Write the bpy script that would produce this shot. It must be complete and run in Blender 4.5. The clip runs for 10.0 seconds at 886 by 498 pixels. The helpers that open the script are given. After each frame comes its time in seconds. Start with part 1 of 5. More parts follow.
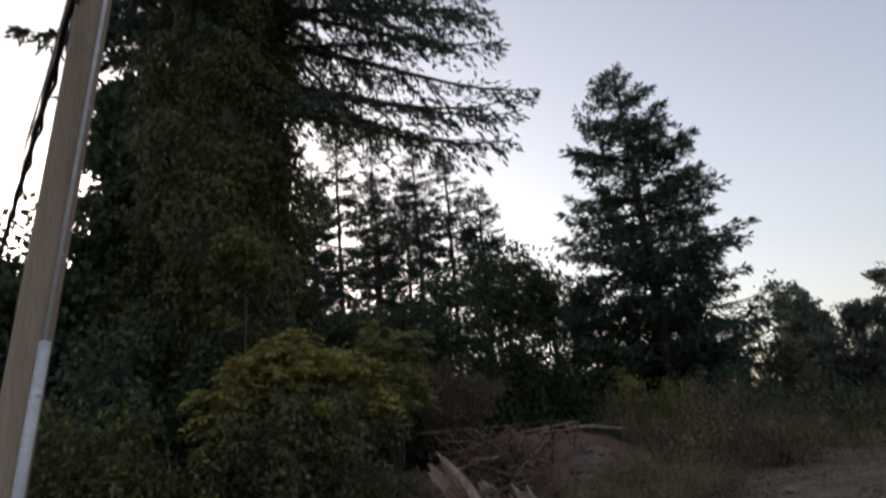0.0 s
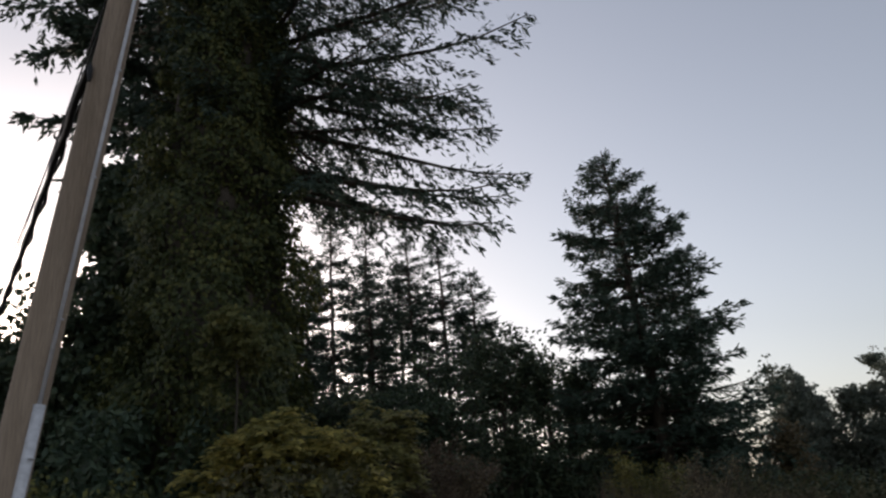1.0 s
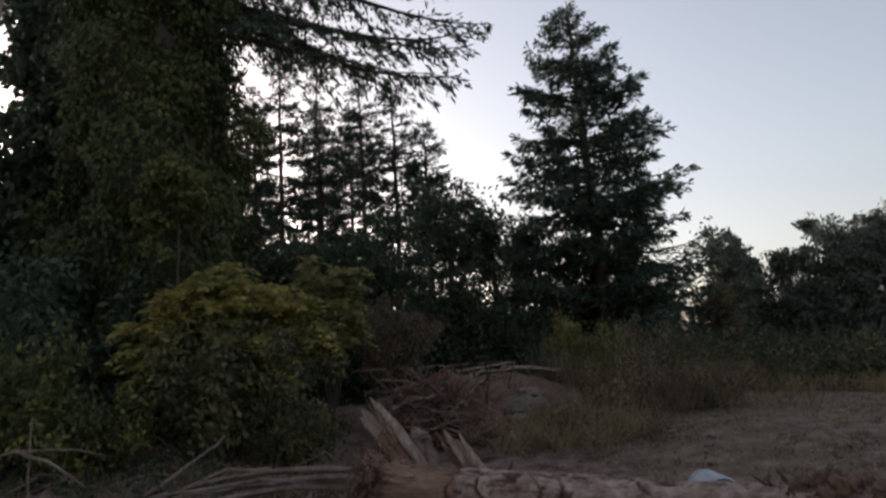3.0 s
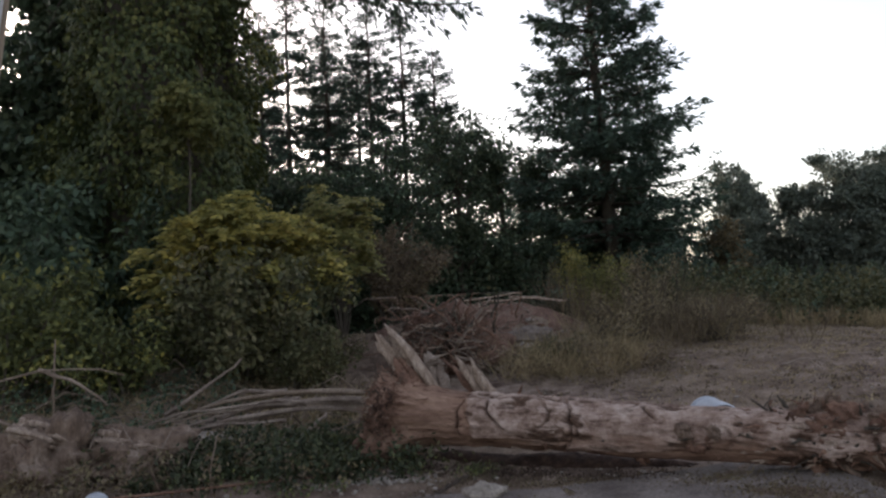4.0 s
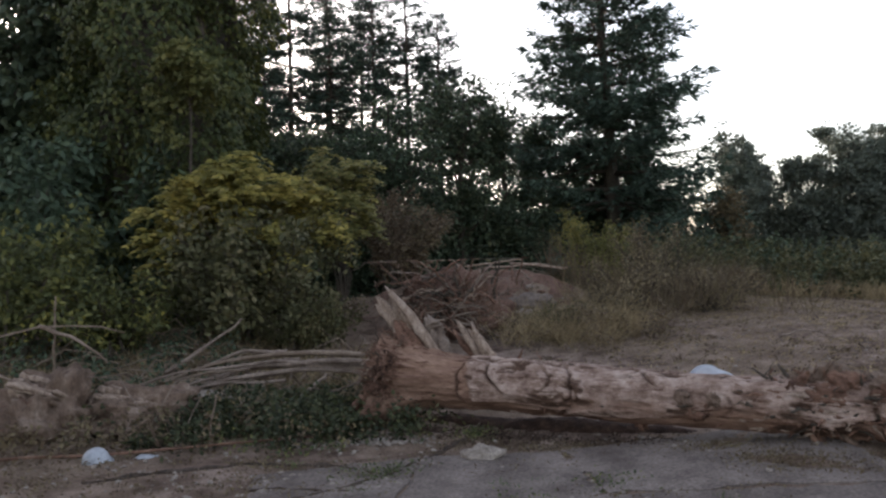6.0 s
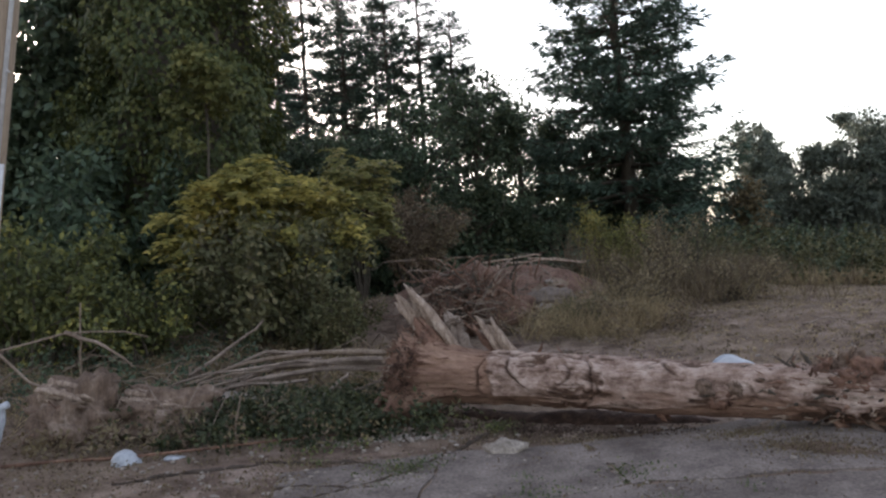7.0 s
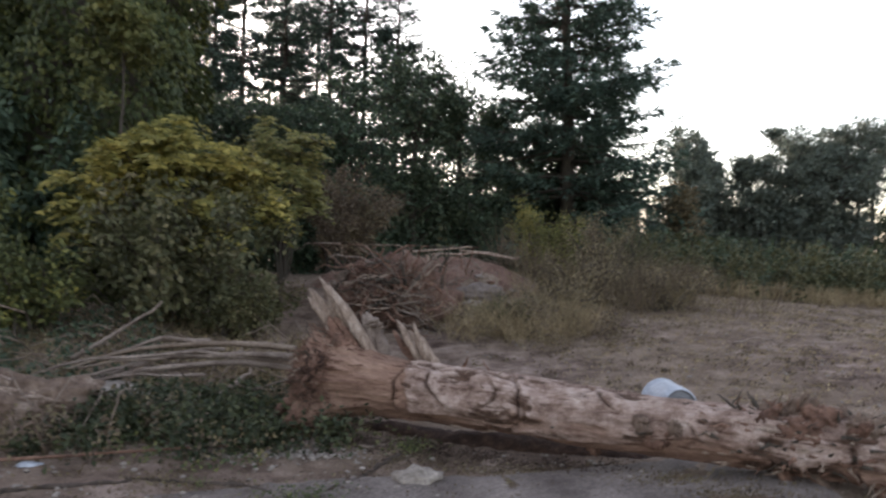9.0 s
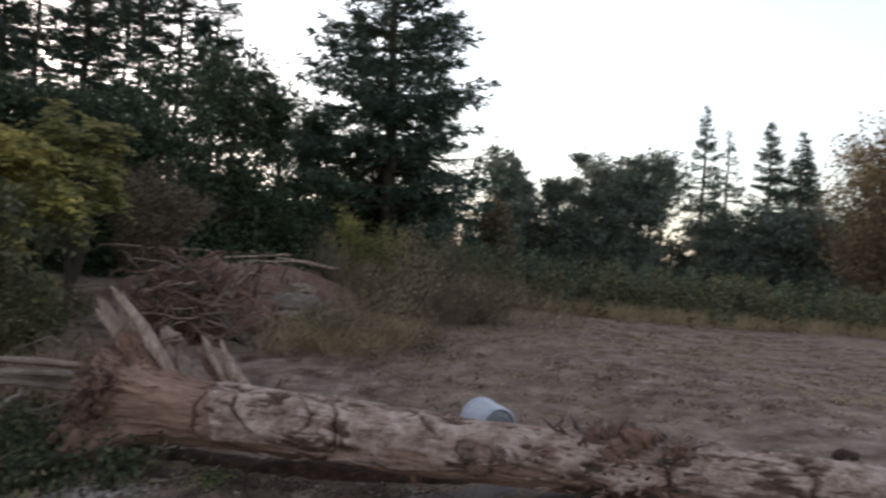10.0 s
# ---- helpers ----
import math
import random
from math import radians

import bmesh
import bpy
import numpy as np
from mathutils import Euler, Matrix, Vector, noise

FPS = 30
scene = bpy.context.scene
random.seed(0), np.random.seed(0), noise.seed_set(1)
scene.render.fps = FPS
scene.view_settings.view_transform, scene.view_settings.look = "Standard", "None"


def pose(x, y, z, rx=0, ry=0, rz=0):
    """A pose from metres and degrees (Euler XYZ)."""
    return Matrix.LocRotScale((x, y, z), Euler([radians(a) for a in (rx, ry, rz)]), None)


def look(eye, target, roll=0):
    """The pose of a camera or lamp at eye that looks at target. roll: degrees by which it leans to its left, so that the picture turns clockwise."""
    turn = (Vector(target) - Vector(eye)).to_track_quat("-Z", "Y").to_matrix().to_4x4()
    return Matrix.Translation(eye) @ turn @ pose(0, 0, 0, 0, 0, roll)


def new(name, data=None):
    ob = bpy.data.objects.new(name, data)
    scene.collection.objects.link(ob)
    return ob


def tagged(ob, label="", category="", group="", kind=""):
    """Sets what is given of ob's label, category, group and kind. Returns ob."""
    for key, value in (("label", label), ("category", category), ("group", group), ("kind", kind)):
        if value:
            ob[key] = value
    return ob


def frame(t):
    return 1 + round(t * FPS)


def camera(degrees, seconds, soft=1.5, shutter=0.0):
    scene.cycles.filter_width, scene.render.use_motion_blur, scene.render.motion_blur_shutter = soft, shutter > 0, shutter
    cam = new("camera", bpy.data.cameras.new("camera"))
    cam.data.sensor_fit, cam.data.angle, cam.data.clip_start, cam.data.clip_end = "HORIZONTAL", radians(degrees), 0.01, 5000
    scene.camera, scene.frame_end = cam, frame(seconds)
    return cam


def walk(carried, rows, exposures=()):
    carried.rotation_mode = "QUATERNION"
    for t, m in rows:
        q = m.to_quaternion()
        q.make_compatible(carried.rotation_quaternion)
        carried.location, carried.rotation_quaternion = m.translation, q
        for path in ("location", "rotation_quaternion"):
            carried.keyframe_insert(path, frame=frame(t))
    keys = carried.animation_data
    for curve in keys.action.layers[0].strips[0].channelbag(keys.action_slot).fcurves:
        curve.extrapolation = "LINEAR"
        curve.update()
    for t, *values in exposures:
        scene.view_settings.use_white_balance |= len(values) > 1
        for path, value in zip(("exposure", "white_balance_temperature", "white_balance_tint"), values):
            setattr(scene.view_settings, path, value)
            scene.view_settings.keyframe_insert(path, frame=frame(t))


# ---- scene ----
cam = camera(61.0, 10.0, soft=2.3, shutter=0.5)
PATH = [
    (0, (0.050, -0.058, 1.484), (-0.005, 1.878, 1.984), -4.8),
    (0.5, (0.050, -0.13, 1.346), (-0.002, 1.756, 2.009), -5.3),
    (1, (0.040, -0.159, 1.282), (0.024, 1.708, 1.998), -5.1),
    (1.5, (0.030, -0.167, 1.304), (0.094, 1.704, 2.008), -4.3),
    (2, (0.097, -0.087, 1.449), (0.172, 1.821, 2.044), -4.2),
    (2.5, (0.082, 0.106, 1.674), (0.167, 2.052, 2.126), -3.7),
    (3, (0.088, 0.15, 1.643), (0.17, 2.123, 1.959), -3.4),
    (3.2, (0.093, 0.03, 1.617), (0.168, 2.011, 1.886), -3.3),
    (4.3, (-0.027, 0.062, 1.614), (0.03, 2.059, 1.714), -2.1),
    (4.5, (-0.029, 0.158, 1.592), (0.104, 2.152, 1.672), 0.5),
    (5, (0.009, 0.271, 1.562), (0.244, 2.256, 1.631), 4.0),
    (5.5, (0.02, 0.242, 1.563), (0.197, 2.234, 1.619), 1.8),
    (6, (-0.02, 0.097, 1.586), (0.035, 2.095, 1.634), -1.5),
    (7.5, (0.005, 0.065, 1.562), (0.006, 2.064, 1.601), -3.6),
    (8, (0.092, 0.321, 1.647), (0.106, 2.321, 1.657), -5.1),
    (8.5, (0.144, 0.592, 1.684), (0.236, 2.59, 1.692), -2.4),
    (9, (0.07, 0.833, 1.743), (0.255, 2.825, 1.732), 1.6),
    (9.5, (0.066, 1.084, 1.783), (0.482, 3.04, 1.783), 3.3),
    (10, (0.104, 1.268, 1.773), (0.759, 3.158, 1.807), 3.7),
]
EXPOSURES = [(0, 1.4), (1.0, 1.2), (2.5, 1.18), (3.2, 1.48), (4.3, 2.3), (5.0, 1.98), (5.5, 2.1), (6.2, 2.58), (7.5, 2.72), (8.5, 2.9), (9.0, 2.9), (9.5, 2.72), (10.0, 2.42)]
walk(cam, [(t, look(e, g, r)) for t, e, g, r in PATH], [(t, v, 6380, 18) for t, v in EXPOSURES])

# ---- world, sun ----
SUN_AZ, SUN_EL = radians(-30), radians(5)      # azimuth from +y towards +x
world = bpy.data.worlds.new("sky")
scene.world = world
world.use_nodes = True
wn = world.node_tree.nodes
sky = wn.new("ShaderNodeTexSky")
sky.sky_type, sky.sun_disc = "NISHITA", False
sky.sun_elevation, sky.sun_rotation = SUN_EL, SUN_AZ
sky.air_density, sky.dust_density, sky.ozone_density = 1.0, 2.5, 1.5
wn["Background"].inputs["Strength"].default_value = 0.15
haze = wn.new("ShaderNodeHueSaturation")
haze.inputs["Saturation"].default_value = 0.5
world.node_tree.links.new(sky.outputs["Color"], haze.inputs["Color"])
world.node_tree.links.new(haze.outputs["Color"], wn["Background"].inputs["Color"])
sun = new("sun", bpy.data.lights.new("sun", "SUN"))
sun.data.energy, sun.data.angle, sun.data.color = 0.4, radians(14), (1.0, 0.86, 0.7)
sun.matrix_world = look((0, 0, 0), (-math.sin(SUN_AZ) * math.cos(SUN_EL), -math.cos(SUN_AZ) * math.cos(SUN_EL), -math.sin(SUN_EL)))


# ---- materials ----
def shader(name, rough=0.8, spec=0.3):
    m = bpy.data.materials.new(name)
    m.use_nodes = True
    b = m.node_tree.nodes["Principled BSDF"]
    b.inputs["Roughness"].default_value = rough
    b.inputs["Specular IOR Level"].default_value = spec
    return m, m.node_tree.nodes, m.node_tree.links, b


def ramp(nodes, stops):
    r = nodes.new("ShaderNodeValToRGB")
    e = r.color_ramp.elements
    while len(e) < len(stops):
        e.new(0.5)
    for el, (p, c) in zip(e, stops):
        el.position, el.color = p, (*c, 1)
    return r


def noisy(nodes, links, coord, scale, detail=6, rough=0.6, stretch=(1, 1, 1)):
    mp = nodes.new("ShaderNodeMapping")
    mp.inputs["Scale"].default_value = stretch
    links.new(coord, mp.inputs["Vector"])
    n = nodes.new("ShaderNodeTexNoise")
    n.inputs["Scale"].default_value, n.inputs["Detail"].default_value, n.inputs["Roughness"].default_value = scale, detail, rough
    links.new(mp.outputs[0], n.inputs["Vector"])
    return n.outputs["Fac"]


def mixed(nodes, links, fac, a, b, mode="MIX"):
    m = nodes.new("ShaderNodeMix")
    m.data_type, m.blend_type = "RGBA", mode
    for sock, v in ((m.inputs[0], fac), (m.inputs[6], a), (m.inputs[7], b)):
        if isinstance(v, (int, float)):
            sock.default_value = v
        elif isinstance(v, tuple):
            sock.default_value = (*v, 1)
        else:
            links.new(v, sock)
    return m.outputs[2]


def bumped(nodes, links, b, height, strength=0.4, dist=0.02):
    n = nodes.new("ShaderNodeBump")
    n.inputs["Strength"].default_value, n.inputs["Distance"].default_value = strength, dist
    links.new(height, n.inputs["Height"])
    links.new(n.outputs[0], b.inputs["Normal"])


def surface(name, stops, scale=6, fine=60, stretch=(1, 1, 1), rough=0.85, bump=0.4, dist=0.02, dark=0.6, spec=0.25):
    """Two scales of variation: broad blotches by a ramp, fine grain over it."""
    m, nodes, links, b = shader(name, rough, spec)
    co = nodes.new("ShaderNodeTexCoord").outputs["Object"]
    big = noisy(nodes, links, co, scale, 5, 0.6, stretch)
    small = noisy(nodes, links, co, fine, 4, 0.7, stretch)
    r = ramp(nodes, stops)
    links.new(big, r.inputs[0])
    g = ramp(nodes, [(0.35, (dark, dark, dark)), (0.7, (1.15, 1.15, 1.15))])
    links.new(small, g.inputs[0])
    links.new(mixed(nodes, links, 1.0, r.outputs[0], g.outputs[0], "MULTIPLY"), b.inputs["Base Color"])
    bumped(nodes, links, b, small, bump, dist)
    return m


def leafy(name, stops, through_light=0.25, rough=0.55, gain=1.32):
    """Leaves: each one its own tint, with a broad drift over the crown."""
    stops = [(q, tuple(0.92 * v * gain + 0.08 * gain * (0.3 * c[0] + 0.5 * c[1] + 0.2 * c[2]) for v in c)) for q, c in stops]
    m, nodes, links, b = shader(name, rough, 0.25)
    co = nodes.new("ShaderNodeTexCoord").outputs["Object"]
    geo = nodes.new("ShaderNodeNewGeometry")
    r = ramp(nodes, stops)
    big = noisy(nodes, links, co, 0.9, 3)
    add = nodes.new("ShaderNodeMath")
    add.operation = "MULTIPLY_ADD"
    add.inputs[1].default_value = 0.55
    links.new(geo.outputs["Random Per Island"], add.inputs[0])
    sc = nodes.new("ShaderNodeMath")
    sc.operation = "MULTIPLY_ADD"
    sc.inputs[1].default_value, sc.inputs[2].default_value = 0.9, -0.22
    links.new(big, sc.inputs[0])
    links.new(sc.outputs[0], add.inputs[2])
    links.new(add.outputs[0], r.inputs[0])
    links.new(r.outputs[0], b.inputs["Base Color"])
    tr = nodes.new("ShaderNodeBsdfTranslucent")
    links.new(r.outputs[0], tr.inputs["Color"])
    mx = nodes.new("ShaderNodeMixShader")
    mx.inputs[0].default_value = through_light
    links.new(b.outputs[0], mx.inputs[1])
    links.new(tr.outputs[0], mx.inputs[2])
    links.new(mx.outputs[0], nodes["Material Output"].inputs["Surface"])
    return m


# far trees only: distance haze painted into a lighter grey-green leaf colour
HAZED_LEAF = leafy("haze_grey_leaves", [(0.1, (0.05, 0.064, 0.05)), (0.5, (0.085, 0.10, 0.075)), (0.95, (0.13, 0.14, 0.10))])
FIR = leafy("fir_needles", [(0.1, (0.019, 0.032, 0.024)), (0.5, (0.037, 0.06, 0.042)), (0.95, (0.062, 0.085, 0.055))], 0.15)
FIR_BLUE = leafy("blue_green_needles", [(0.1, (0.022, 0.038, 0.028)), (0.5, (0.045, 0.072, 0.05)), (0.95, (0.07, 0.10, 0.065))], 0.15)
DARK_LEAF = leafy("dark_leaves", [(0.1, (0.022, 0.035, 0.021)), (0.5, (0.044, 0.065, 0.037)), (0.95, (0.085, 0.10, 0.05))])
IVY = leafy("ivy_leaves", [(0.1, (0.02, 0.028, 0.009)), (0.5, (0.040, 0.052, 0.014)), (0.95, (0.105, 0.10, 0.022))], 0.2)
GREEN_LEAF = leafy("green_leaves", [(0.05, (0.022, 0.038, 0.016)), (0.5, (0.055, 0.075, 0.027)), (0.95, (0.20, 0.19, 0.055))])
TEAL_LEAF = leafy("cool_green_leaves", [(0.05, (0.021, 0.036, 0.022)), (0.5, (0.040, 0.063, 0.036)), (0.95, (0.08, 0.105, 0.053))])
YELLOW_LEAF = leafy("yellowing_leaves", [(0.05, (0.05, 0.056, 0.014)), (0.42, (0.15, 0.135, 0.028)), (0.75, (0.30, 0.24, 0.05)), (0.95, (0.50, 0.38, 0.09))], 0.4)
FLECKED_LEAF = leafy("green_leaves_some_yellow", [(0.05, (0.032, 0.040, 0.016)), (0.5, (0.068, 0.078, 0.026)), (0.72, (0.13, 0.13, 0.034)), (0.9, (0.33, 0.28, 0.055))], 0.3)
OLIVE_GREEN_LEAF = leafy("olive_green_leaves", [(0.05, (0.04, 0.048, 0.016)), (0.5, (0.085, 0.09, 0.027)), (0.95, (0.17, 0.155, 0.045))], 0.3)
LIME_LEAF = leafy("yellow_green_leaves", [(0.05, (0.045, 0.052, 0.017)), (0.5, (0.12, 0.115, 0.031)), (0.95, (0.25, 0.21, 0.055))], 0.35)
OLIVE_LEAF = leafy("olive_brown_leaves", [(0.05, (0.028, 0.032, 0.013)), (0.5, (0.064, 0.064, 0.026)), (0.8, (0.115, 0.10, 0.045)), (0.95, (0.19, 0.15, 0.08))], 0.25)
BROWN_LEAF = leafy("brown_twigs_and_leaves", [(0.05, (0.05, 0.035, 0.025)), (0.5, (0.10, 0.07, 0.045)), (0.95, (0.16, 0.13, 0.06))], 0.2)
RUSTY_LEAF = leafy("autumn_leaves", [(0.05, (0.05, 0.043, 0.025)), (0.5, (0.105, 0.082, 0.042)), (0.95, (0.18, 0.125, 0.062))], 0.3)
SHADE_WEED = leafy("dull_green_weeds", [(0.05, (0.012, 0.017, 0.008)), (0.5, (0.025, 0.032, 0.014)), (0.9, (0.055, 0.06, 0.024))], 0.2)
# crumbs toned dark enough to paint the shadow under the log
SHADE_CRUMBS = leafy("dark_shade_crumbs", [(0.05, (0.022, 0.014, 0.010)), (0.5, (0.05, 0.032, 0.024)), (0.95, (0.10, 0.068, 0.05))], 0.05, 0.9)
STRAW = leafy("dry_grass", [(0.05, (0.12, 0.085, 0.05)), (0.5, (0.24, 0.18, 0.10)), (0.95, (0.36, 0.28, 0.16))], 0.25, 0.8)
WEED = leafy("dull_weed_stalks", [(0.05, (0.075, 0.056, 0.034)), (0.5, (0.15, 0.115, 0.064)), (0.95, (0.27, 0.215, 0.12))], 0.3)
GRASS = leafy("green_grass", [(0.05, (0.035, 0.055, 0.02)), (0.5, (0.07, 0.10, 0.035)), (0.95, (0.14, 0.15, 0.06))], 0.25, 0.7)
BARK = surface("dark_bark", [(0.3, (0.05, 0.04, 0.032)), (0.7, (0.11, 0.09, 0.07))], 3, 30, (1, 1, 0.2), 0.9, 0.8, 0.03)
TWIG = surface("grey_brown_twigs", [(0.3, (0.13, 0.09, 0.065)), (0.7, (0.30, 0.23, 0.18))], 2.5, 40)
STUMP_WOOD = surface("grey_brown_stump_wood", [(0.3, (0.10, 0.065, 0.048)), (0.55, (0.21, 0.145, 0.11)), (0.8, (0.38, 0.295, 0.24))], 5, 30, (1.5, 1.5, 0.5), 0.88, 0.8, 0.03)
PALE_TWIG = surface("weathered_poles", [(0.3, (0.14, 0.10, 0.08)), (0.7, (0.35, 0.275, 0.228))], 5.0, 50, bump=0.7, dark=0.5)
POLE_WOOD = surface("weathered_pole_wood", [(0.3, (0.24, 0.18, 0.13)), (0.7, (0.36, 0.28, 0.21))], 2.0, 30, (3, 3, 0.12), 0.8, 0.5, 0.01, 0.75)
PVC = surface("grey_plastic_conduit", [(0.3, (0.50, 0.50, 0.52)), (0.7, (0.62, 0.62, 0.64))], 3, 20, rough=0.45, bump=0.05, dark=0.85)
BLACK = surface("black_cable", [(0.3, (0.015, 0.015, 0.017)), (0.7, (0.03, 0.03, 0.032))], 5, 30, rough=0.6, bump=0.1)
WHITE_PLASTIC = surface("scuffed_white_plastic", [(0.3, (0.29, 0.31, 0.35)), (0.7, (0.44, 0.46, 0.51))], 5, 30, rough=0.4, bump=0.08, dark=0.8)
RUBBLE = surface("dusty_grey_rubble", [(0.3, (0.12, 0.09, 0.078)), (0.7, (0.27, 0.22, 0.195))], 8, 45, bump=0.9, dist=0.03)
GREY_PLASTIC = surface("dirty_shaded_plastic", [(0.3, (0.12, 0.12, 0.125)), (0.7, (0.23, 0.23, 0.24))], 6, 40, rough=0.6, bump=0.2, dark=0.7)
STONE = surface("grey_stone", [(0.3, (0.19, 0.155, 0.13)), (0.7, (0.40, 0.345, 0.30))], 7, 40, bump=0.6)
SOIL = surface("reddish_soil", [(0.3, (0.12, 0.064, 0.046)), (0.7, (0.25, 0.155, 0.118))], 4, 30, bump=0.8, dist=0.04)

# ---- mesh building ----
rng = np.random.default_rng(7)


def unit(v):
    return v / np.maximum(np.linalg.norm(v, axis=-1, keepdims=True), 1e-9)


class Buf:
    """Gathers triangles."""

    def __init__(self):
        self.v, self.f, self.n = [], [], 0

    def add(self, v, f):
        v, f = np.asarray(v, float).reshape(-1, 3), np.asarray(f, int).reshape(-1, 3)
        self.v.append(v), self.f.append(f + self.n)
        self.n += len(v)
        return self

    def mesh(self, name, smooth=False):
        v, f = np.concatenate(self.v), np.concatenate(self.f)
        me = bpy.data.meshes.new(name)
        me.vertices.add(len(v)), me.loops.add(f.size), me.polygons.add(len(f))
        me.vertices.foreach_set("co", v.astype(np.float32).ravel())
        me.loops.foreach_set("vertex_index", f.astype(np.int32).ravel())
        me.polygons.foreach_set("loop_start", np.arange(0, f.size, 3, dtype=np.int32))
        me.polygons.foreach_set("use_smooth", np.full(len(f), smooth))
        me.update(calc_edges=True)
        me.validate()
        return me


def part(name, buf, material, parent=None, label="", smooth=False):
    me = buf.mesh(name, smooth)
    me.materials.append(material)
    ob = new(name, me)
    if parent:
        ob.parent = parent
    return tagged(ob, label)


def thing(name, x, y, z, label, category, group="", kind=""):
    ob = new(name)
    ob.location = (x, y, z)
    return tagged(ob, label, category, group, kind)


def tube(buf, pts, radii, sides=6, wob=0.0, cap=True):
    """A tapering round stick along pts."""
    p = np.asarray(pts, float)
    r = np.broadcast_to(np.asarray(radii, float), (len(p),))
    t = unit(np.gradient(p, axis=0))
    ref = np.array([0.0, 0, 1]) if abs(t[:, 2]).mean() < 0.8 else np.array([1.0, 0, 0])
    a = unit(np.cross(t, ref))
    b = np.cross(t, a)
    ang = np.arange(sides) * 2 * np.pi / sides
    rr = r[:, None] * (1 + wob * rng.normal(size=(len(p), sides)))
    v = p[:, None] + rr[..., None] * (np.cos(ang)[None, :, None] * a[:, None] + np.sin(ang)[None, :, None] * b[:, None])
    i, j = np.meshgrid(np.arange(len(p) - 1), np.arange(sides), indexing="ij")
    q0, q1 = i * sides + j, i * sides + (j + 1) % sides
    q2, q3 = q1 + sides, q0 + sides
    f = np.concatenate([np.stack([q0, q1, q2], -1).reshape(-1, 3), np.stack([q0, q2, q3], -1).reshape(-1, 3)])
    v = v.reshape(-1, 3)
    if cap:
        n = len(v)
        v = np.concatenate([v, p[:1], p[-1:]])
        k = np.arange(sides)
        e = (len(p) - 1) * sides
        f = np.concatenate([f, np.stack([np.full(sides, n), (k + 1) % sides, k], -1), np.stack([np.full(sides, n + 1), e + k, e + (k + 1) % sides], -1)])
    return buf.add(v, f)


def kites(buf, p, d, s, length, width, bend=0.0):
    """Leaves or shoots: a folded kite from p along d, s to the side."""
    p, d, s = (np.asarray(q, float).reshape(-1, 3) for q in (p, d, s))
    k = len(p)
    length, width = np.broadcast_to(length, (k,))[:, None], np.broadcast_to(width, (k,))[:, None]
    n = np.cross(d, s)
    mid = p + d * length * 0.45
    v = np.stack([p, mid + s * width / 2 + n * bend * width, p + d * length, mid - s * width / 2 + n * bend * width], 1)
    b = np.arange(k)[:, None] * 4
    return buf.add(v, np.concatenate([b + [0, 1, 2], b + [0, 2, 3]]))


def swell(p, scale=1.0, seed=0, octaves=1):
    """Smooth lattice noise in -1..1 at the points p, whole arrays at a time."""
    p = np.asarray(p, float) * scale + seed * 17.31
    total, amp, norm = 0.0, 1.0, 0.0
    for _ in range(octaves):
        c = np.floor(p).astype(np.int64)
        f = p - c
        f = f * f * (3 - 2 * f)
        acc = 0.0
        for dx in (0, 1):
            for dy in (0, 1):
                for dz in (0, 1):
                    h = ((c[..., 0] + dx) * 73856093) ^ ((c[..., 1] + dy) * 19349663) ^ ((c[..., 2] + dz) * 83492791)
                    h = (h ^ (h >> 13)) * 1274126177
                    h = ((h ^ (h >> 16)) & 0xFFFF) / 32767.5 - 1
                    acc = acc + h * (f[..., 0] if dx else 1 - f[..., 0]) * (f[..., 1] if dy else 1 - f[..., 1]) * (f[..., 2] if dz else 1 - f[..., 2])
        total, norm = total + amp * acc, norm + amp
        amp, p = amp * 0.5, p * 2.03 + 5.7
    return total / norm


def scatter_dirs(k, up=0.0):
    d = rng.normal(size=(k, 3))
    d[:, 2] += up
    return unit(d)


def rise(x, y):
    """The height of the ground."""
    x, y = np.asarray(x, float), np.asarray(y, float)
    r = np.hypot(x, y)
    z = 0.028 * np.clip(r - 9, 0, 60) * np.clip((y + 5) / 12, 0, 1) * np.interp(np.arctan2(x, np.maximum(y, 0.5)), [0.36, 0.54, 0.72], [1, 0.5, 0.12])
    z = z + 1.02 * np.exp(-(((x - 1.2) / 2.8) ** 2 + ((y - 16.8) / 1.7) ** 2) ** 2.2)      # dirt mound
    z = z + 0.045 * np.clip(x - 0.8, 0, 6) * np.clip((y - 2) / 4, 0, 1) * np.clip((26 - y) / 6, 0, 1) * np.clip((13 - x) / 5, 0, 1)
    z = z + 0.10 * np.exp(-(((x - 3.1) / 1.3) ** 2 + ((y - 5.8) / 0.7) ** 2))
    z = z + 0.45 * np.exp(-(((x + 5) / 3.5) ** 2 + ((y - 13.5) / 2.5) ** 2))
    z = z + 0.03 * np.sin(x * 1.3 + 0.5 * y) * np.sin(y * 1.1 - 0.3 * x) * np.clip((y - 6.5) / 3, 0, 1)
    return z


def gz(x, y):
    return float(rise(x, y))


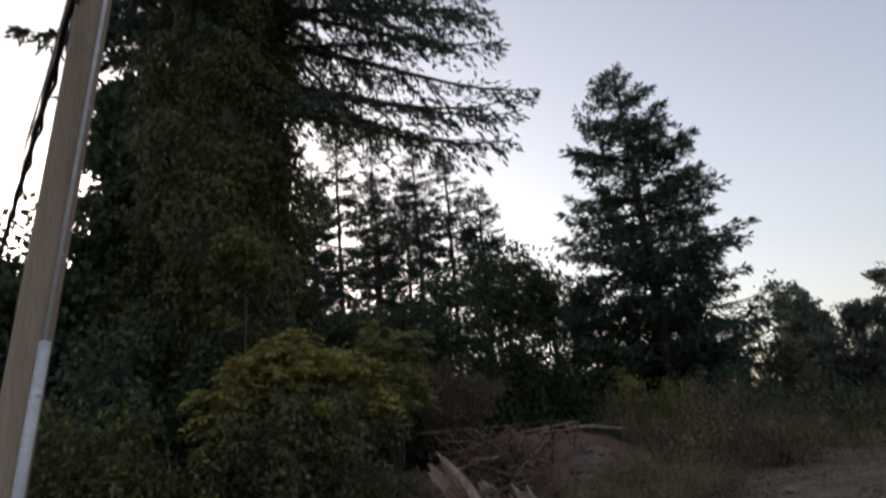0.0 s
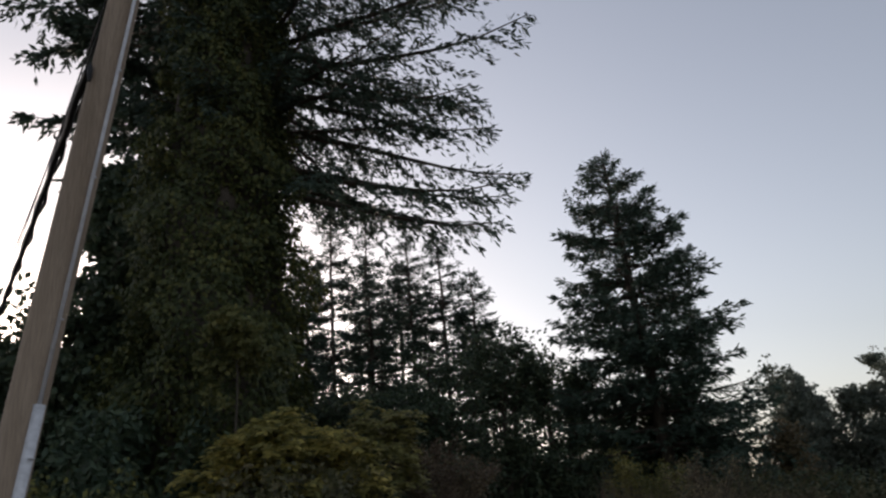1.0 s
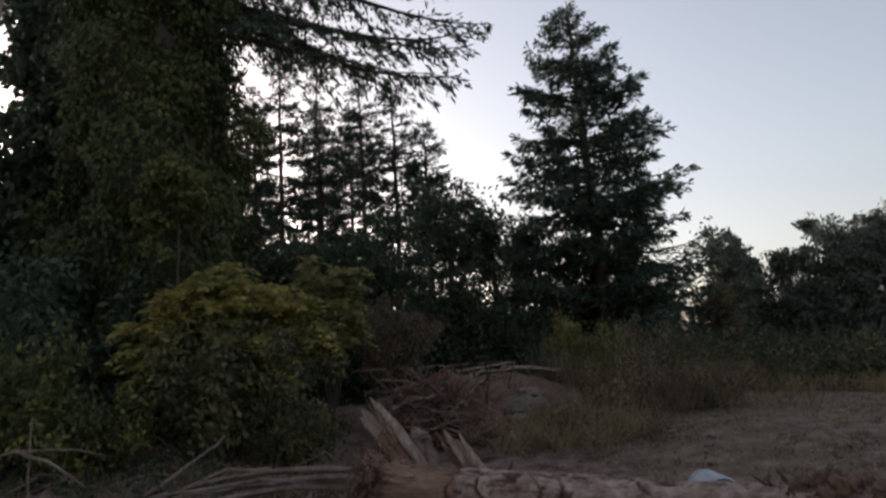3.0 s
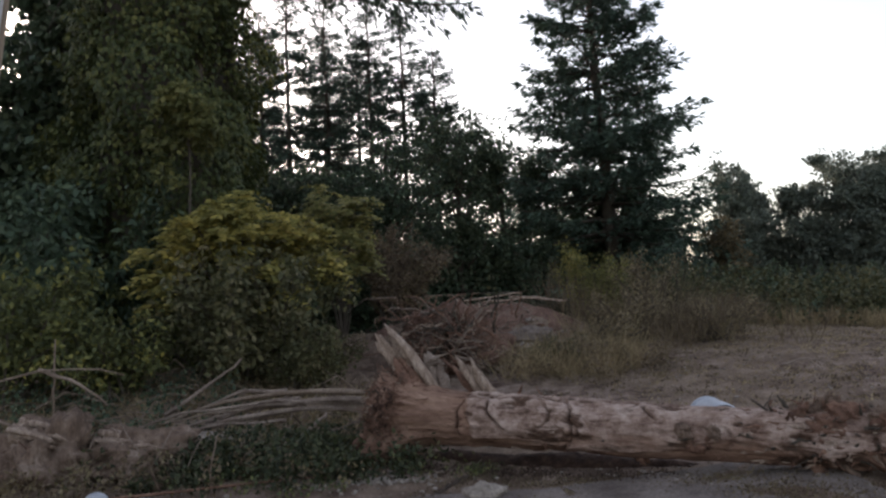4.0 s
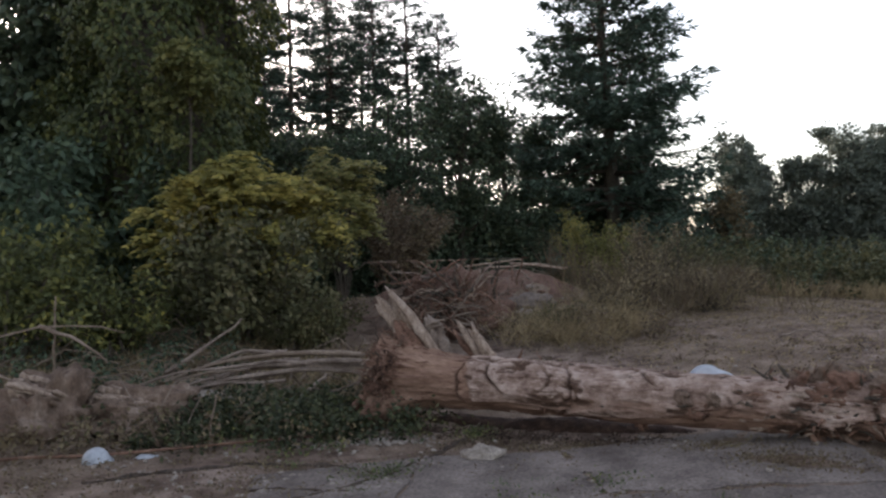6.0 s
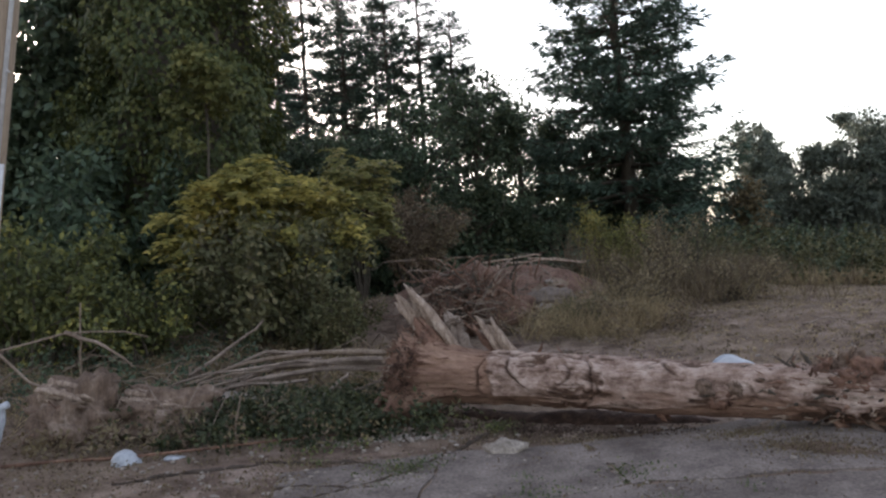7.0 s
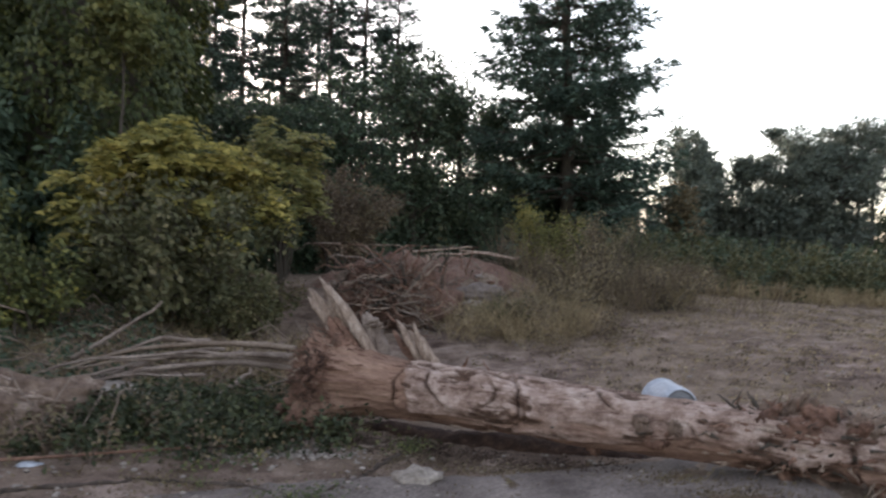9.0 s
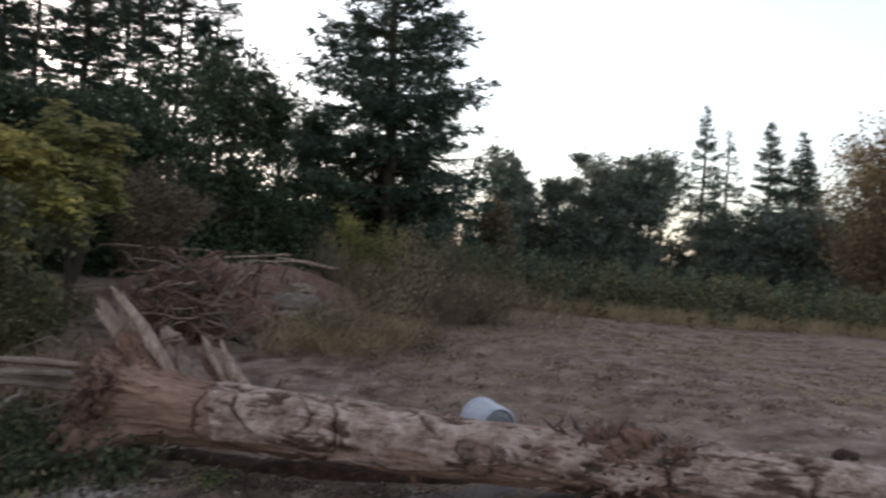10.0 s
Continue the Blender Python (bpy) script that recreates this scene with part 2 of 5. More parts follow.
# ---- ground ----
def build_ground():
    n = 280
    u = np.linspace(-1, 1, n)
    xs = 17 * u + 1800 * np.sign(u) * np.abs(u) ** 11
    ys = 15 * u + 1800 * np.sign(u) * np.abs(u) ** 11 + 9
    gx, gy = np.meshgrid(xs, ys, indexing="ij")
    z = rise(gx, gy)
    near = np.exp(-((gx / 25) ** 2 + ((gy - 9) / 25) ** 2))
    z = z + near * 0.012 * rng.normal(size=z.shape) * np.clip((gy - 5.5) / 2, 0.15, 1.6)
    buf = Buf()
    i, j = np.meshgrid(np.arange(n - 1), np.arange(n - 1), indexing="ij")
    a = i * n + j
    buf.add(np.stack([gx, gy, z], -1), np.concatenate([np.stack([a, a + n, a + n + 1], -1).reshape(-1, 3), np.stack([a, a + n + 1, a + 1], -1).reshape(-1, 3)]))
    m, nodes, links, b = shader("dirt_and_gravel", 0.92, 0.2)
    co = nodes.new("ShaderNodeTexCoord").outputs["Object"]
    big, mid = noisy(nodes, links, co, 0.35, 4), noisy(nodes, links, co, 2.2, 6, 0.65)
    fine = noisy(nodes, links, co, 45, 3, 0.8)
    soil = ramp(nodes, [(0.34, (0.07, 0.043, 0.032)), (0.5, (0.19, 0.132, 0.104)), (0.66, (0.34, 0.258, 0.215))])
    links.new(mid, soil.inputs[0])
    dry = ramp(nodes, [(0.35, (0.14, 0.097, 0.068)), (0.68, (0.31, 0.23, 0.175))])
    links.new(mid, dry.inputs[0])
    sel = ramp(nodes, [(0.42, (0, 0, 0)), (0.58, (1, 1, 1))])
    links.new(big, sel.inputs[0])
    col = mixed(nodes, links, sel.outputs[0], soil.outputs[0], dry.outputs[0])
    g = ramp(nodes, [(0.3, (0.5, 0.5, 0.5)), (0.6, (1, 1, 1)), (0.72, (1.5, 1.5, 1.5))])
    links.new(fine, g.inputs[0])
    links.new(mixed(nodes, links, 1.0, col, g.outputs[0], "MULTIPLY"), b.inputs["Base Color"])
    bumped(nodes, links, b, fine, 0.7, 0.03)
    ob = part("ground", buf, m, smooth=True)
    return tagged(ob, "grey-brown dirt and gravel lot with dry grass patches", "ground", kind="structure")


build_ground()


# ---- trees ----
def conifer(name, x, y, height, spread, clear, label, mat=FIR, lean=(0, 0), limbs=200, twigs=26, size=1.0, power=0.8, droop=0.25, ragged=0.25, r0=0.3, group="conifers", reach=None, split=False, fat=1.0, extra=(), whorls=0, hang=0.0, rise_el=0.55):
    """A spire: trunk, drooping limbs with upturned tips, side twigs set with needle sprays."""
    z0 = gz(x, y) - 0.1
    tree = thing(name, x, y, z0, label, "tree", group)
    hs = np.linspace(0, 1, 14)
    axis = np.stack([lean[0] * height * hs, lean[1] * height * hs, height * hs], -1)
    axis[1:-1, :2] += rng.normal(size=(12, 2)) * 0.03
    tb = Buf()
    tube(tb, axis, r0 * (1 - hs) ** 0.8 + 0.02, 8, 0.06)
    part("trunk", tb, BARK, tree, smooth=True)
    lb, cb = Buf(), Buf()
    boughs = [(fi, None, None, None) for fi in clear + (0.985 - clear) * np.sort(rng.random(limbs)) ** 0.92] + list(extra)
    wave = rng.random() * 6.28
    for fi, set_az, set_length, set_el in boughs:
        if whorls and set_az is None:
            fi = clear + (0.985 - clear) * min(1.0, (round((fi - clear) / (0.985 - clear) * whorls) + 0.16 * rng.normal()) / whorls)
        az = rng.random() * 2 * np.pi if set_az is None else set_az
        u = (fi - clear) / (1 - clear)
        length = spread * (1 - u) ** power * (1 - ragged * rng.random() ** 1.5) * (0.75 + 0.25 * min(1, u * 5)) + 0.10 * spread * (1 - u) * rng.random() + 0.12
        if whorls:
            length *= 1 + 0.11 * math.sin(az * 2 + fi * whorls * 2.1 + wave)
        if reach:
            length *= reach(az, fi)
        el = -0.12 + rise_el * u + 0.12 * rng.normal()
        length *= min(1.0, 0.25 + 9 * (1 - u))
        small = 0.5 + 0.5 * min(1.0, 3.5 * (1 - u))
        if set_az is not None:
            length, el = set_length, set_el
        o = np.array([np.interp(fi, hs, axis[:, k]) for k in range(3)])
        out = np.array([np.cos(az), np.sin(az), 0])
        side = np.array([-np.sin(az), np.cos(az), 0])
        s = np.linspace(0, 1, 7)
        dz = length * (s * np.sin(el) - droop * s ** 1.6 + 0.17 * s ** 4)
        pts = o + out * (length * s * np.cos(el))[:, None] + np.stack([0 * s, 0 * s, dz], -1)
        pts += side * (0.06 * length * rng.normal() * s ** 2)[:, None]
        one = Buf() if split else lb
        tube(one, pts, (0.02 + 0.014 * length) * (1 - 0.9 * s), 4, cap=False)
        if split:
            part("limb", one, BARK, tree)
        n = max(5, int(twigs * (0.3 + 0.7 * min(1.6, length / spread))))
        ss = 0.12 + 0.88 * rng.random(n) ** 0.75
        sg = np.where(rng.random(n) < 0.5, 1.0, -1.0)
        b0 = np.stack([np.interp(ss, s, pts[:, k]) for k in range(3)], -1)
        tang = unit(pts[-1] - pts[2])
        bl = (0.2 + 0.30 * length * (1 - ss) ** 0.7) * (0.5 + 0.7 * rng.random(n))
        bd = unit(tang * (0.55 + 0.5 * rng.random(n))[:, None] + side * (sg * (0.95 - 0.5 * ss))[:, None] + np.stack([0 * ss, 0 * ss, -0.25 - hang * rng.random(n) + 0.22 * rng.normal(size=n)], -1))
        m = np.maximum(4, (bl / (0.075 * size)).astype(int))
        idx = np.repeat(np.arange(n), m)
        q = rng.random(len(idx))
        base = b0[idx] + bd[idx] * (bl[idx] * q)[:, None] + rng.normal(size=(len(idx), 3)) * 0.035 * size
        base[:, 2] -= 0.14 * (bl[idx] * q) ** 1.5
        sd = unit(np.cross(bd[idx], [0, 0, 1.0]))
        d = unit(bd[idx] + sd * rng.normal(size=(len(idx), 1)) * 0.7 + np.stack([0 * q, 0 * q, -0.2 + 0.45 * rng.normal(size=len(q))], -1))
        sw = unit(np.cross(d, rng.normal(size=(len(idx), 3))))
        kites(cb, base, d, sw, small * size * (0.15 + 0.15 * rng.random(len(idx))), small * fat * size * (0.05 + 0.035 * rng.random(len(idx))), 0.2)
    if not split:
        tagged(part("branching", lb, BARK, tree), kind="stuff")
    part("crown", cb, mat, tree)
    return tree


def broadleaf(name, x, y, height, radius, label, mat=DARK_LEAF, clear=0.2, leaves=9000, leaf=0.16, limbs=16, lean=(0, 0), r0=0.2, sigma=0.26, group="broadleaf trees", category="tree", bark=BARK, flat=0.6, skirt=0.25):
    z0 = gz(x, y) - 0.08
    tree = thing(name, x, y, z0, label, category, group)
    tb, lb, cb = Buf(), Buf(), Buf()
    hs = np.linspace(0, 1, 9)
    axis = np.stack([lean[0] * height * hs, lean[1] * height * hs, height * 0.86 * hs], -1)
    axis[1:, :2] += np.cumsum(rng.normal(size=(8, 2)) * 0.05, 0)
    tube(tb, axis, r0 * (1 - 0.85 * hs), 7, 0.06)
    part("trunk", tb, bark, tree, smooth=True)
    tips, wts = [], []
    for _ in range(limbs):
        fi = clear + (0.95 - clear) * rng.random()
        az, el = rng.random() * 2 * np.pi, 0.2 + 0.9 * rng.random()
        u = (fi - clear) / (1 - clear)
        length = radius * (0.55 + 0.6 * np.sin(np.pi * min(0.95, u * 0.8 + 0.25))) * (0.6 + 0.5 * rng.random())
        o = np.array([np.interp(fi, hs, axis[:, k]) for k in range(3)])
        dirn = np.array([np.cos(az) * np.cos(el), np.sin(az) * np.cos(el), np.sin(el)])
        s = np.linspace(0, 1, 6)
        pts = o + dirn * (length * s)[:, None] + np.cumsum(rng.normal(size=(6, 3)) * 0.05 * length, 0) * s[:, None]
        pts[:, 2] += 0.12 * length * s ** 2
        pts[:, 2] = np.minimum(pts[:, 2], height * 0.98)
        tube(lb, pts, r0 * 0.32 * (1 - 0.85 * s), 5, cap=False)
        for k in range(2, 6):
            tips.append(pts[k])
            for _ in range(2):
                dd = unit(rng.normal(size=3) + dirn * 0.8)
                e = pts[k] + dd * radius * 0.28 * (0.5 + rng.random())
                tube(lb, np.linspace(pts[k], e, 3), [r0 * 0.1, r0 * 0.06, r0 * 0.02], 3, cap=False)
                tips.append(e)
    tips.append(axis[-1])
    tips = np.array(tips)
    per = rng.random(len(tips)) ** 1.2 + 0.15
    idx = rng.choice(len(tips), leaves, p=per / per.sum())
    off = np.clip(rng.normal(size=(leaves, 3)), -1.7, 1.7) * sigma * radius * 0.42 * np.array([1, 1, flat])
    fill = int(leaves * skirt)
    ring = rng.random(fill) * 2 * np.pi
    rad = radius * (0.55 + 0.4 * np.sin(ring * 3 + x)) * np.sqrt(rng.random(fill))
    low = np.stack([rad * np.cos(ring), rad * np.sin(ring), height * 0.45 * rng.random(fill) ** 1.3], -1)
    p = tips[idx] + off
    p[:fill] = low
    p[:, 2] = np.maximum(p[:, 2], 0.02 * height * rng.random(leaves))
    d = scatter_dirs(leaves, -0.35)
    sw = unit(np.cross(d, rng.normal(size=(leaves, 3))))
    kites(cb, p, d, sw, leaf * (0.7 + 0.6 * rng.random(leaves)), leaf * (0.45 + 0.3 * rng.random(leaves)), 0.15)
    tagged(part("branching", lb, bark, tree), kind="stuff")
    part("crown", cb, mat, tree)
    return tree


def shrub(name, x, y, height, radius, label, mat, leaves=5000, leaf=0.08, stems=26, group="shrubs", inner=0.3, slim=0.55, twig=BARK, lift=0.0, spread=0.075):
    """Many arching stems from one base, leafy on their outer part."""
    z0 = gz(x, y) - 0.05
    bush = thing(name, x, y, z0, label, "shrub", group)
    sb, cb = Buf(), Buf()
    pts_all = []
    for _ in range(stems):
        az = rng.random() * 2 * np.pi
        reach = radius * (0.25 + 0.75 * rng.random())
        h = height * (0.32 + 0.72 * rng.random() ** 0.7) * (1 - 0.3 * (reach / radius) ** 2)
        s = np.linspace(0, 1, 9)
        b0 = rng.normal(size=2) * radius * 0.18
        px = b0[0] + np.cos(az) * reach * s ** 1.4
        py = b0[1] + np.sin(az) * reach * s ** 1.4
        pz = lift * s + h * (1.25 * s - 0.25 * s ** 3)
        pts = np.stack([px, py, pz], -1) + rng.normal(size=(9, 3)) * 0.03
        sb = Buf()
        tube(sb, pts, 0.018 * (1 - 0.8 * s) + 0.003, 4, cap=False)
        for k in range(9):
            if s[k] >= inner:
                pts_all.append(pts[k])
                for _ in range(2):
                    e = pts[k] + unit(rng.normal(size=3) + [0, 0, 0.3]) * radius * 0.22 * rng.random()
                    tube(sb, np.stack([pts[k], e]), [0.006, 0.002], 3, cap=False)
                    pts_all.append(e)
        part("stem", sb, twig, bush)
    tips = np.array(pts_all)
    w = rng.random(len(tips)) + 0.1
    idx = rng.choice(len(tips), leaves, p=w / w.sum())
    p = tips[idx] + rng.normal(size=(leaves, 3)) * spread * radius
    p[:, 2] = np.maximum(p[:, 2], 0.02)
    d = scatter_dirs(leaves, -0.3)
    sw = unit(np.cross(d, rng.normal(size=(leaves, 3)) + [0, 0, 0.6]))
    kites(cb, p, d, sw, leaf * (0.7 + 0.6 * rng.random(leaves)), leaf * slim * (0.8 + 0.4 * rng.random(leaves)), 0.12)
    part("foliage", cb, mat, bush)
    return bush


def pinnate_shrub(name, x, y, height, radius, label, mat, sprays=150, group="shrubs", leaf=0.15, deep=0.9, squash=0.75):
    """Flat sprays of drooping feathered leaves in tiers over arching stems."""
    z0 = gz(x, y) - 0.05
    bush = thing(name, x, y, z0, label, "shrub", group)
    cb = Buf()
    az = rng.random(sprays) * 2 * np.pi
    reach = radius * np.sqrt(rng.random(sprays))
    hump = 1 - 0.20 * (reach / radius) ** 2 + 0.10 * np.sin(3 * az + 0.6) * reach / radius + 0.07 * np.sin(5 * az + 2 * reach + 1)
    top = height * (hump - 0.13 * np.clip(np.cos(az) * reach / radius, 0, 1)) - deep * rng.random(sprays) ** 1.5
    tips = np.stack([np.cos(az) * reach, squash * np.sin(az) * reach, top], -1)
    for m in range(sprays // 3):
        s = np.linspace(0, 1, 8)
        pts = np.stack([tips[m, 0] * s ** 1.5, tips[m, 1] * s ** 1.5, top[m] * (1.2 * s - 0.2 * s ** 3)], -1) + rng.normal(size=(8, 3)) * 0.03
        sb = Buf()
        tube(sb, pts, 0.022 * (1 - 0.8 * s) + 0.004, 4, cap=False)
        part("stem", sb, BARK, bush)
    per = 7
    own = np.repeat(np.arange(sprays), per)
    k = len(own)
    fa = az[own] + 1.1 * rng.normal(size=k)
    base = tips[own] + rng.normal(size=(k, 3)) * [0.10, 0.10, 0.05]
    out = np.stack([np.cos(fa), np.sin(fa), 0.32 + 0.18 * rng.normal(size=k)], -1)
    side = np.stack([-np.sin(fa), np.cos(fa), 0 * fa], -1)
    fl = 0.30 + 0.30 * rng.random(k)
    for t in np.linspace(0.15, 1, 7):
        c = base + out * (fl * t)[:, None] + rng.normal(size=(k, 3)) * 0.012
        c[:, 2] -= 0.55 * fl * t ** 2
        for sg in (1, -1):
            d = unit(side * sg + out * 0.5 + [0, 0, -0.45] + 0.22 * rng.normal(size=(k, 3)))
            sw = unit(np.cross(d, np.array([0, -0.7, 1.0]) + 0.35 * rng.normal(size=(k, 3))))
            kites(cb, c, d, sw, leaf * (0.65 + 0.35 * np.sin(np.pi * t) + 0.25 * rng.random(k)), leaf * (0.40 + 0.16 * rng.random(k)), 0.1)
    part("foliage", cb, mat, bush)
    return bush


# the tall spire-shaped fir beyond the lot
rng = np.random.default_rng(11)
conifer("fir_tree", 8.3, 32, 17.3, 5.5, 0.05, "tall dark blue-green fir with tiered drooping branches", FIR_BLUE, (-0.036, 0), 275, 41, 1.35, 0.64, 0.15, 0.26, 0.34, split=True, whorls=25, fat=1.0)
# the row of slim firs
rng = np.random.default_rng(12)
for fx, fy, fh, fs in ((-8.2, 40, 17.0, 2.3), (-6.6, 39, 19.0, 2.2), (-4.7, 40, 17.6, 2.5), (-2.4, 40, 17.3, 2.6), (-0.6, 39, 16.8, 2.5), (-9.9, 41, 16.5, 2.2), (-9.0, 44, 17.5, 2.4), (1.0, 38, 14.0, 2.3), (-3.4, 45, 17.5, 2.5), (-5.6, 46, 18.2, 2.4)):
    conifer("slim_fir_tree", fx, fy, fh, fs, 0.12, "slender dark fir with sparse branches and visible trunk", FIR, (0, 0), 200, 21, 1.15, 0.5, 0.17, 0.5, 0.16)
conifer("young_fir_tree", -8.6, 36, 9.5, 2.0, 0.04, "young dark fir under the slender firs", FIR, (0, 0), 100, 18, 1.3, 0.6, 0.15, 0.5, 0.12)
conifer("young_fir_tree", -5.6, 37, 8.0, 1.8, 0.04, "young dark fir under the slender firs", FIR, (0, 0), 90, 18, 1.3, 0.6, 0.15, 0.5, 0.12)
# the big fir whose branches reach out over the lot
rng = np.random.default_rng(13)
conifer("overhanging_fir_tree", -4.9, 18.9, 27, 4.5, 0.40, "huge dark fir with long drooping side branches", FIR, (0, 0), 190, 40, 1.0, 0.2, 0.26, 0.32, 0.45, hang=0.25, reach=lambda az, f: 1.0 + 0.88 * max(0, math.cos(az + 0.2)) ** 1.5, split=True, extra=((0.39, -0.14, 6.6, -0.2), (0.41, -0.25, 6.9, -0.16), (0.42, -0.05, 6.8, -0.14)))
conifer("background_fir_tree", -9.7, 22, 26, 2.5, 0.12, "tall dark fir behind the utility pole", FIR, (0, 0), 230, 30, 1.6, 0.2, 0.25, 0.3, 0.35, fat=1.3, hang=0.3, reach=lambda az, f: 1 + 0.85 * max(0, -math.cos(az)) * min(1, max(0, (f - 0.6) * 8)), extra=((0.60, 3.2, 4.4, 0.1), (0.73, 3.05, 5.6, 0.1), (0.77, 3.2, 6.0, 0.15)))


def ivy_tree():
    x, y = -6.0, 17.6
    z0 = gz(x, y) - 0.1
    tree = thing("ivy_covered_tree", x, y, z0, "massive tree trunk wrapped in thick dark ivy", "tree")
    tb, cb = Buf(), Buf()
    hs = np.linspace(0, 1, 24)
    tube(tb, np.stack([0.3 * hs, 0 * hs, 22 * hs], -1), np.interp(hs, [0, 0.3, 1], [1.5, 1.35, 0.95]), 14, 0.05)
    part("trunk", tb, BARK, tree, smooth=True)
    k = 88000
    h = rng.random(k) ** 1.1
    az = rng.random(k) * 2 * np.pi
    prof = np.interp(h, [0, 0.12, 0.3, 0.5, 0.75, 1], [2.0, 2.3, 2.1, 1.7, 1.5, 1.3])
    lump = 1 + 0.16 * np.sin(az * 3 + h * 21) + 0.12 * np.sin(az * 5 - h * 37) + 0.10 * np.sin(az * 2 + h * 63) + 0.06 * np.sin(az * 9 + h * 140)
    r = prof * lump * (0.66 + 0.34 * np.sqrt(rng.random(k))) + 0.07 * rng.normal(size=k)
    p = np.stack([r * np.cos(az) + 0.3 * h, r * np.sin(az), 22 * h + 0.3], -1)
    outw = np.stack([np.cos(az), np.sin(az), -0.5 + 0 * az], -1)
    d = unit(np.stack([0.4 * np.cos(az), 0.4 * np.sin(az), -1 + 0 * az], -1) + 0.5 * rng.normal(size=(k, 3)))
    sw = unit(np.cross(d, outw) + 0.3 * rng.normal(size=(k, 3)))
    kites(cb, p, d, sw, 0.10 + 0.07 * rng.random(k), 0.09 + 0.045 * rng.random(k), 0.15)
    part("ivy", cb, IVY, tree, "dense dark green ivy")


ivy_tree()
broadleaf("slender_tree", -4.25, 14.5, 6.1, 0.8, "slender tree with a drooping yellow-green crown", OLIVE_GREEN_LEAF, 0.66, 2200, 0.15, 16, r0=0.05, skirt=0.0)
# broadleaf wood between and behind
rng = np.random.default_rng(14)
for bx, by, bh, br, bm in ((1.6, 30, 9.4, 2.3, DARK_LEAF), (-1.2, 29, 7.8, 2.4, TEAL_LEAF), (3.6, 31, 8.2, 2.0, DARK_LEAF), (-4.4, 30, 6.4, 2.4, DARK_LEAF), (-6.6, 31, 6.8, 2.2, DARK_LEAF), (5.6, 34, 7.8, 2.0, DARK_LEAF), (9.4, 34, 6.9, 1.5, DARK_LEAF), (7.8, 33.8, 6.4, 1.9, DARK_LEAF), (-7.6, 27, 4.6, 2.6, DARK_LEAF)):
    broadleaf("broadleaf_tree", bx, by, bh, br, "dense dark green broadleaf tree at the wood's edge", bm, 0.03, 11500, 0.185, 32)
for bx, by, bh, br in ((-9.1, 19.6, 14.2, 2.0), (-9.9, 19.2, 8.5, 2.2), (-13.0, 19, 7.4, 2.6), (-16.5, 20, 6.5, 2.8), (-10.5, 24, 12.5, 2.8)):
    broadleaf("shaded_tree", bx, by, bh, br, "dark dense tree in the shade behind the pole", DARK_LEAF, 0.03, 16000, 0.27, 40, skirt=0.4)
rng = np.random.default_rng(15)
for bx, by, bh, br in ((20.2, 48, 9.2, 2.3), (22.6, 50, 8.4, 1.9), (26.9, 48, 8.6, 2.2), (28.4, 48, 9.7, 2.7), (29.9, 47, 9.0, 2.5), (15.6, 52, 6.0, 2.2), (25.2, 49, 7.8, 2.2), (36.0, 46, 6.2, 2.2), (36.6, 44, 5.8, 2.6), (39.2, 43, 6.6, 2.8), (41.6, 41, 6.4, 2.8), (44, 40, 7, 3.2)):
    broadleaf("far_broadleaf_tree", bx, by, bh, br, "dark rounded broadleaf tree across the lot", HAZED_LEAF, 0.02, 13500, 0.26, 34, sigma=0.26, group="trees across the lot", skirt=0.45)
for bx, by, bh, br in ((22.4, 51, 10.2, 1.0), (20.6, 50, 9.4, 0.8), (27.6, 50, 11.0, 1.3)):
    broadleaf("thin_topped_tree", bx, by, bh, br, "thin tree rising above the far tree line", HAZED_LEAF, 0.3, 5000, 0.2, 18, r0=0.12, group="trees across the lot", skirt=0.0)
for bx, by, bh, br, ln in ((32.3, 48, 11.6, 2.3, -0.02), (33.6, 49, 11.2, 1.7, 0.03), (31.4, 48, 10.4, 1.7, -0.05)):
    broadleaf("open_crowned_tree", bx, by, bh, br, "tall gappy tree with bare leaning stems", HAZED_LEAF, 0.52, 4200, 0.22, 17, (ln, 0), group="trees across the lot", skirt=0.0)
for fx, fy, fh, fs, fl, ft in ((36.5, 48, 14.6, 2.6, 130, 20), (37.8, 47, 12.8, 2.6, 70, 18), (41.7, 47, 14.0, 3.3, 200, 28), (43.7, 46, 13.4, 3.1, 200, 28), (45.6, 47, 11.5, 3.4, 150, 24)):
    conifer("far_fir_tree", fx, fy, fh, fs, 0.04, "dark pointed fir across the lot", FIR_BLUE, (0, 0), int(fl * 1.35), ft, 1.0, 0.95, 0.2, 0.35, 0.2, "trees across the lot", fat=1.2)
broadleaf("rusty_young_tree", 12.2, 30.0, 4.2, 1.1, "thin young tree with rusty brown leaves", RUSTY_LEAF, 0.05, 4200, 0.15, 20, r0=0.07, sigma=0.34, group="trees across the lot", skirt=0.3)
broadleaf("autumn_tree", 36.6, 31.2, 10.0, 4.2, "large rounded tree turning rusty brown", RUSTY_LEAF, 0.04, 30000, 0.22, 60, sigma=0.27, group="trees across the lot", skirt=0.35)


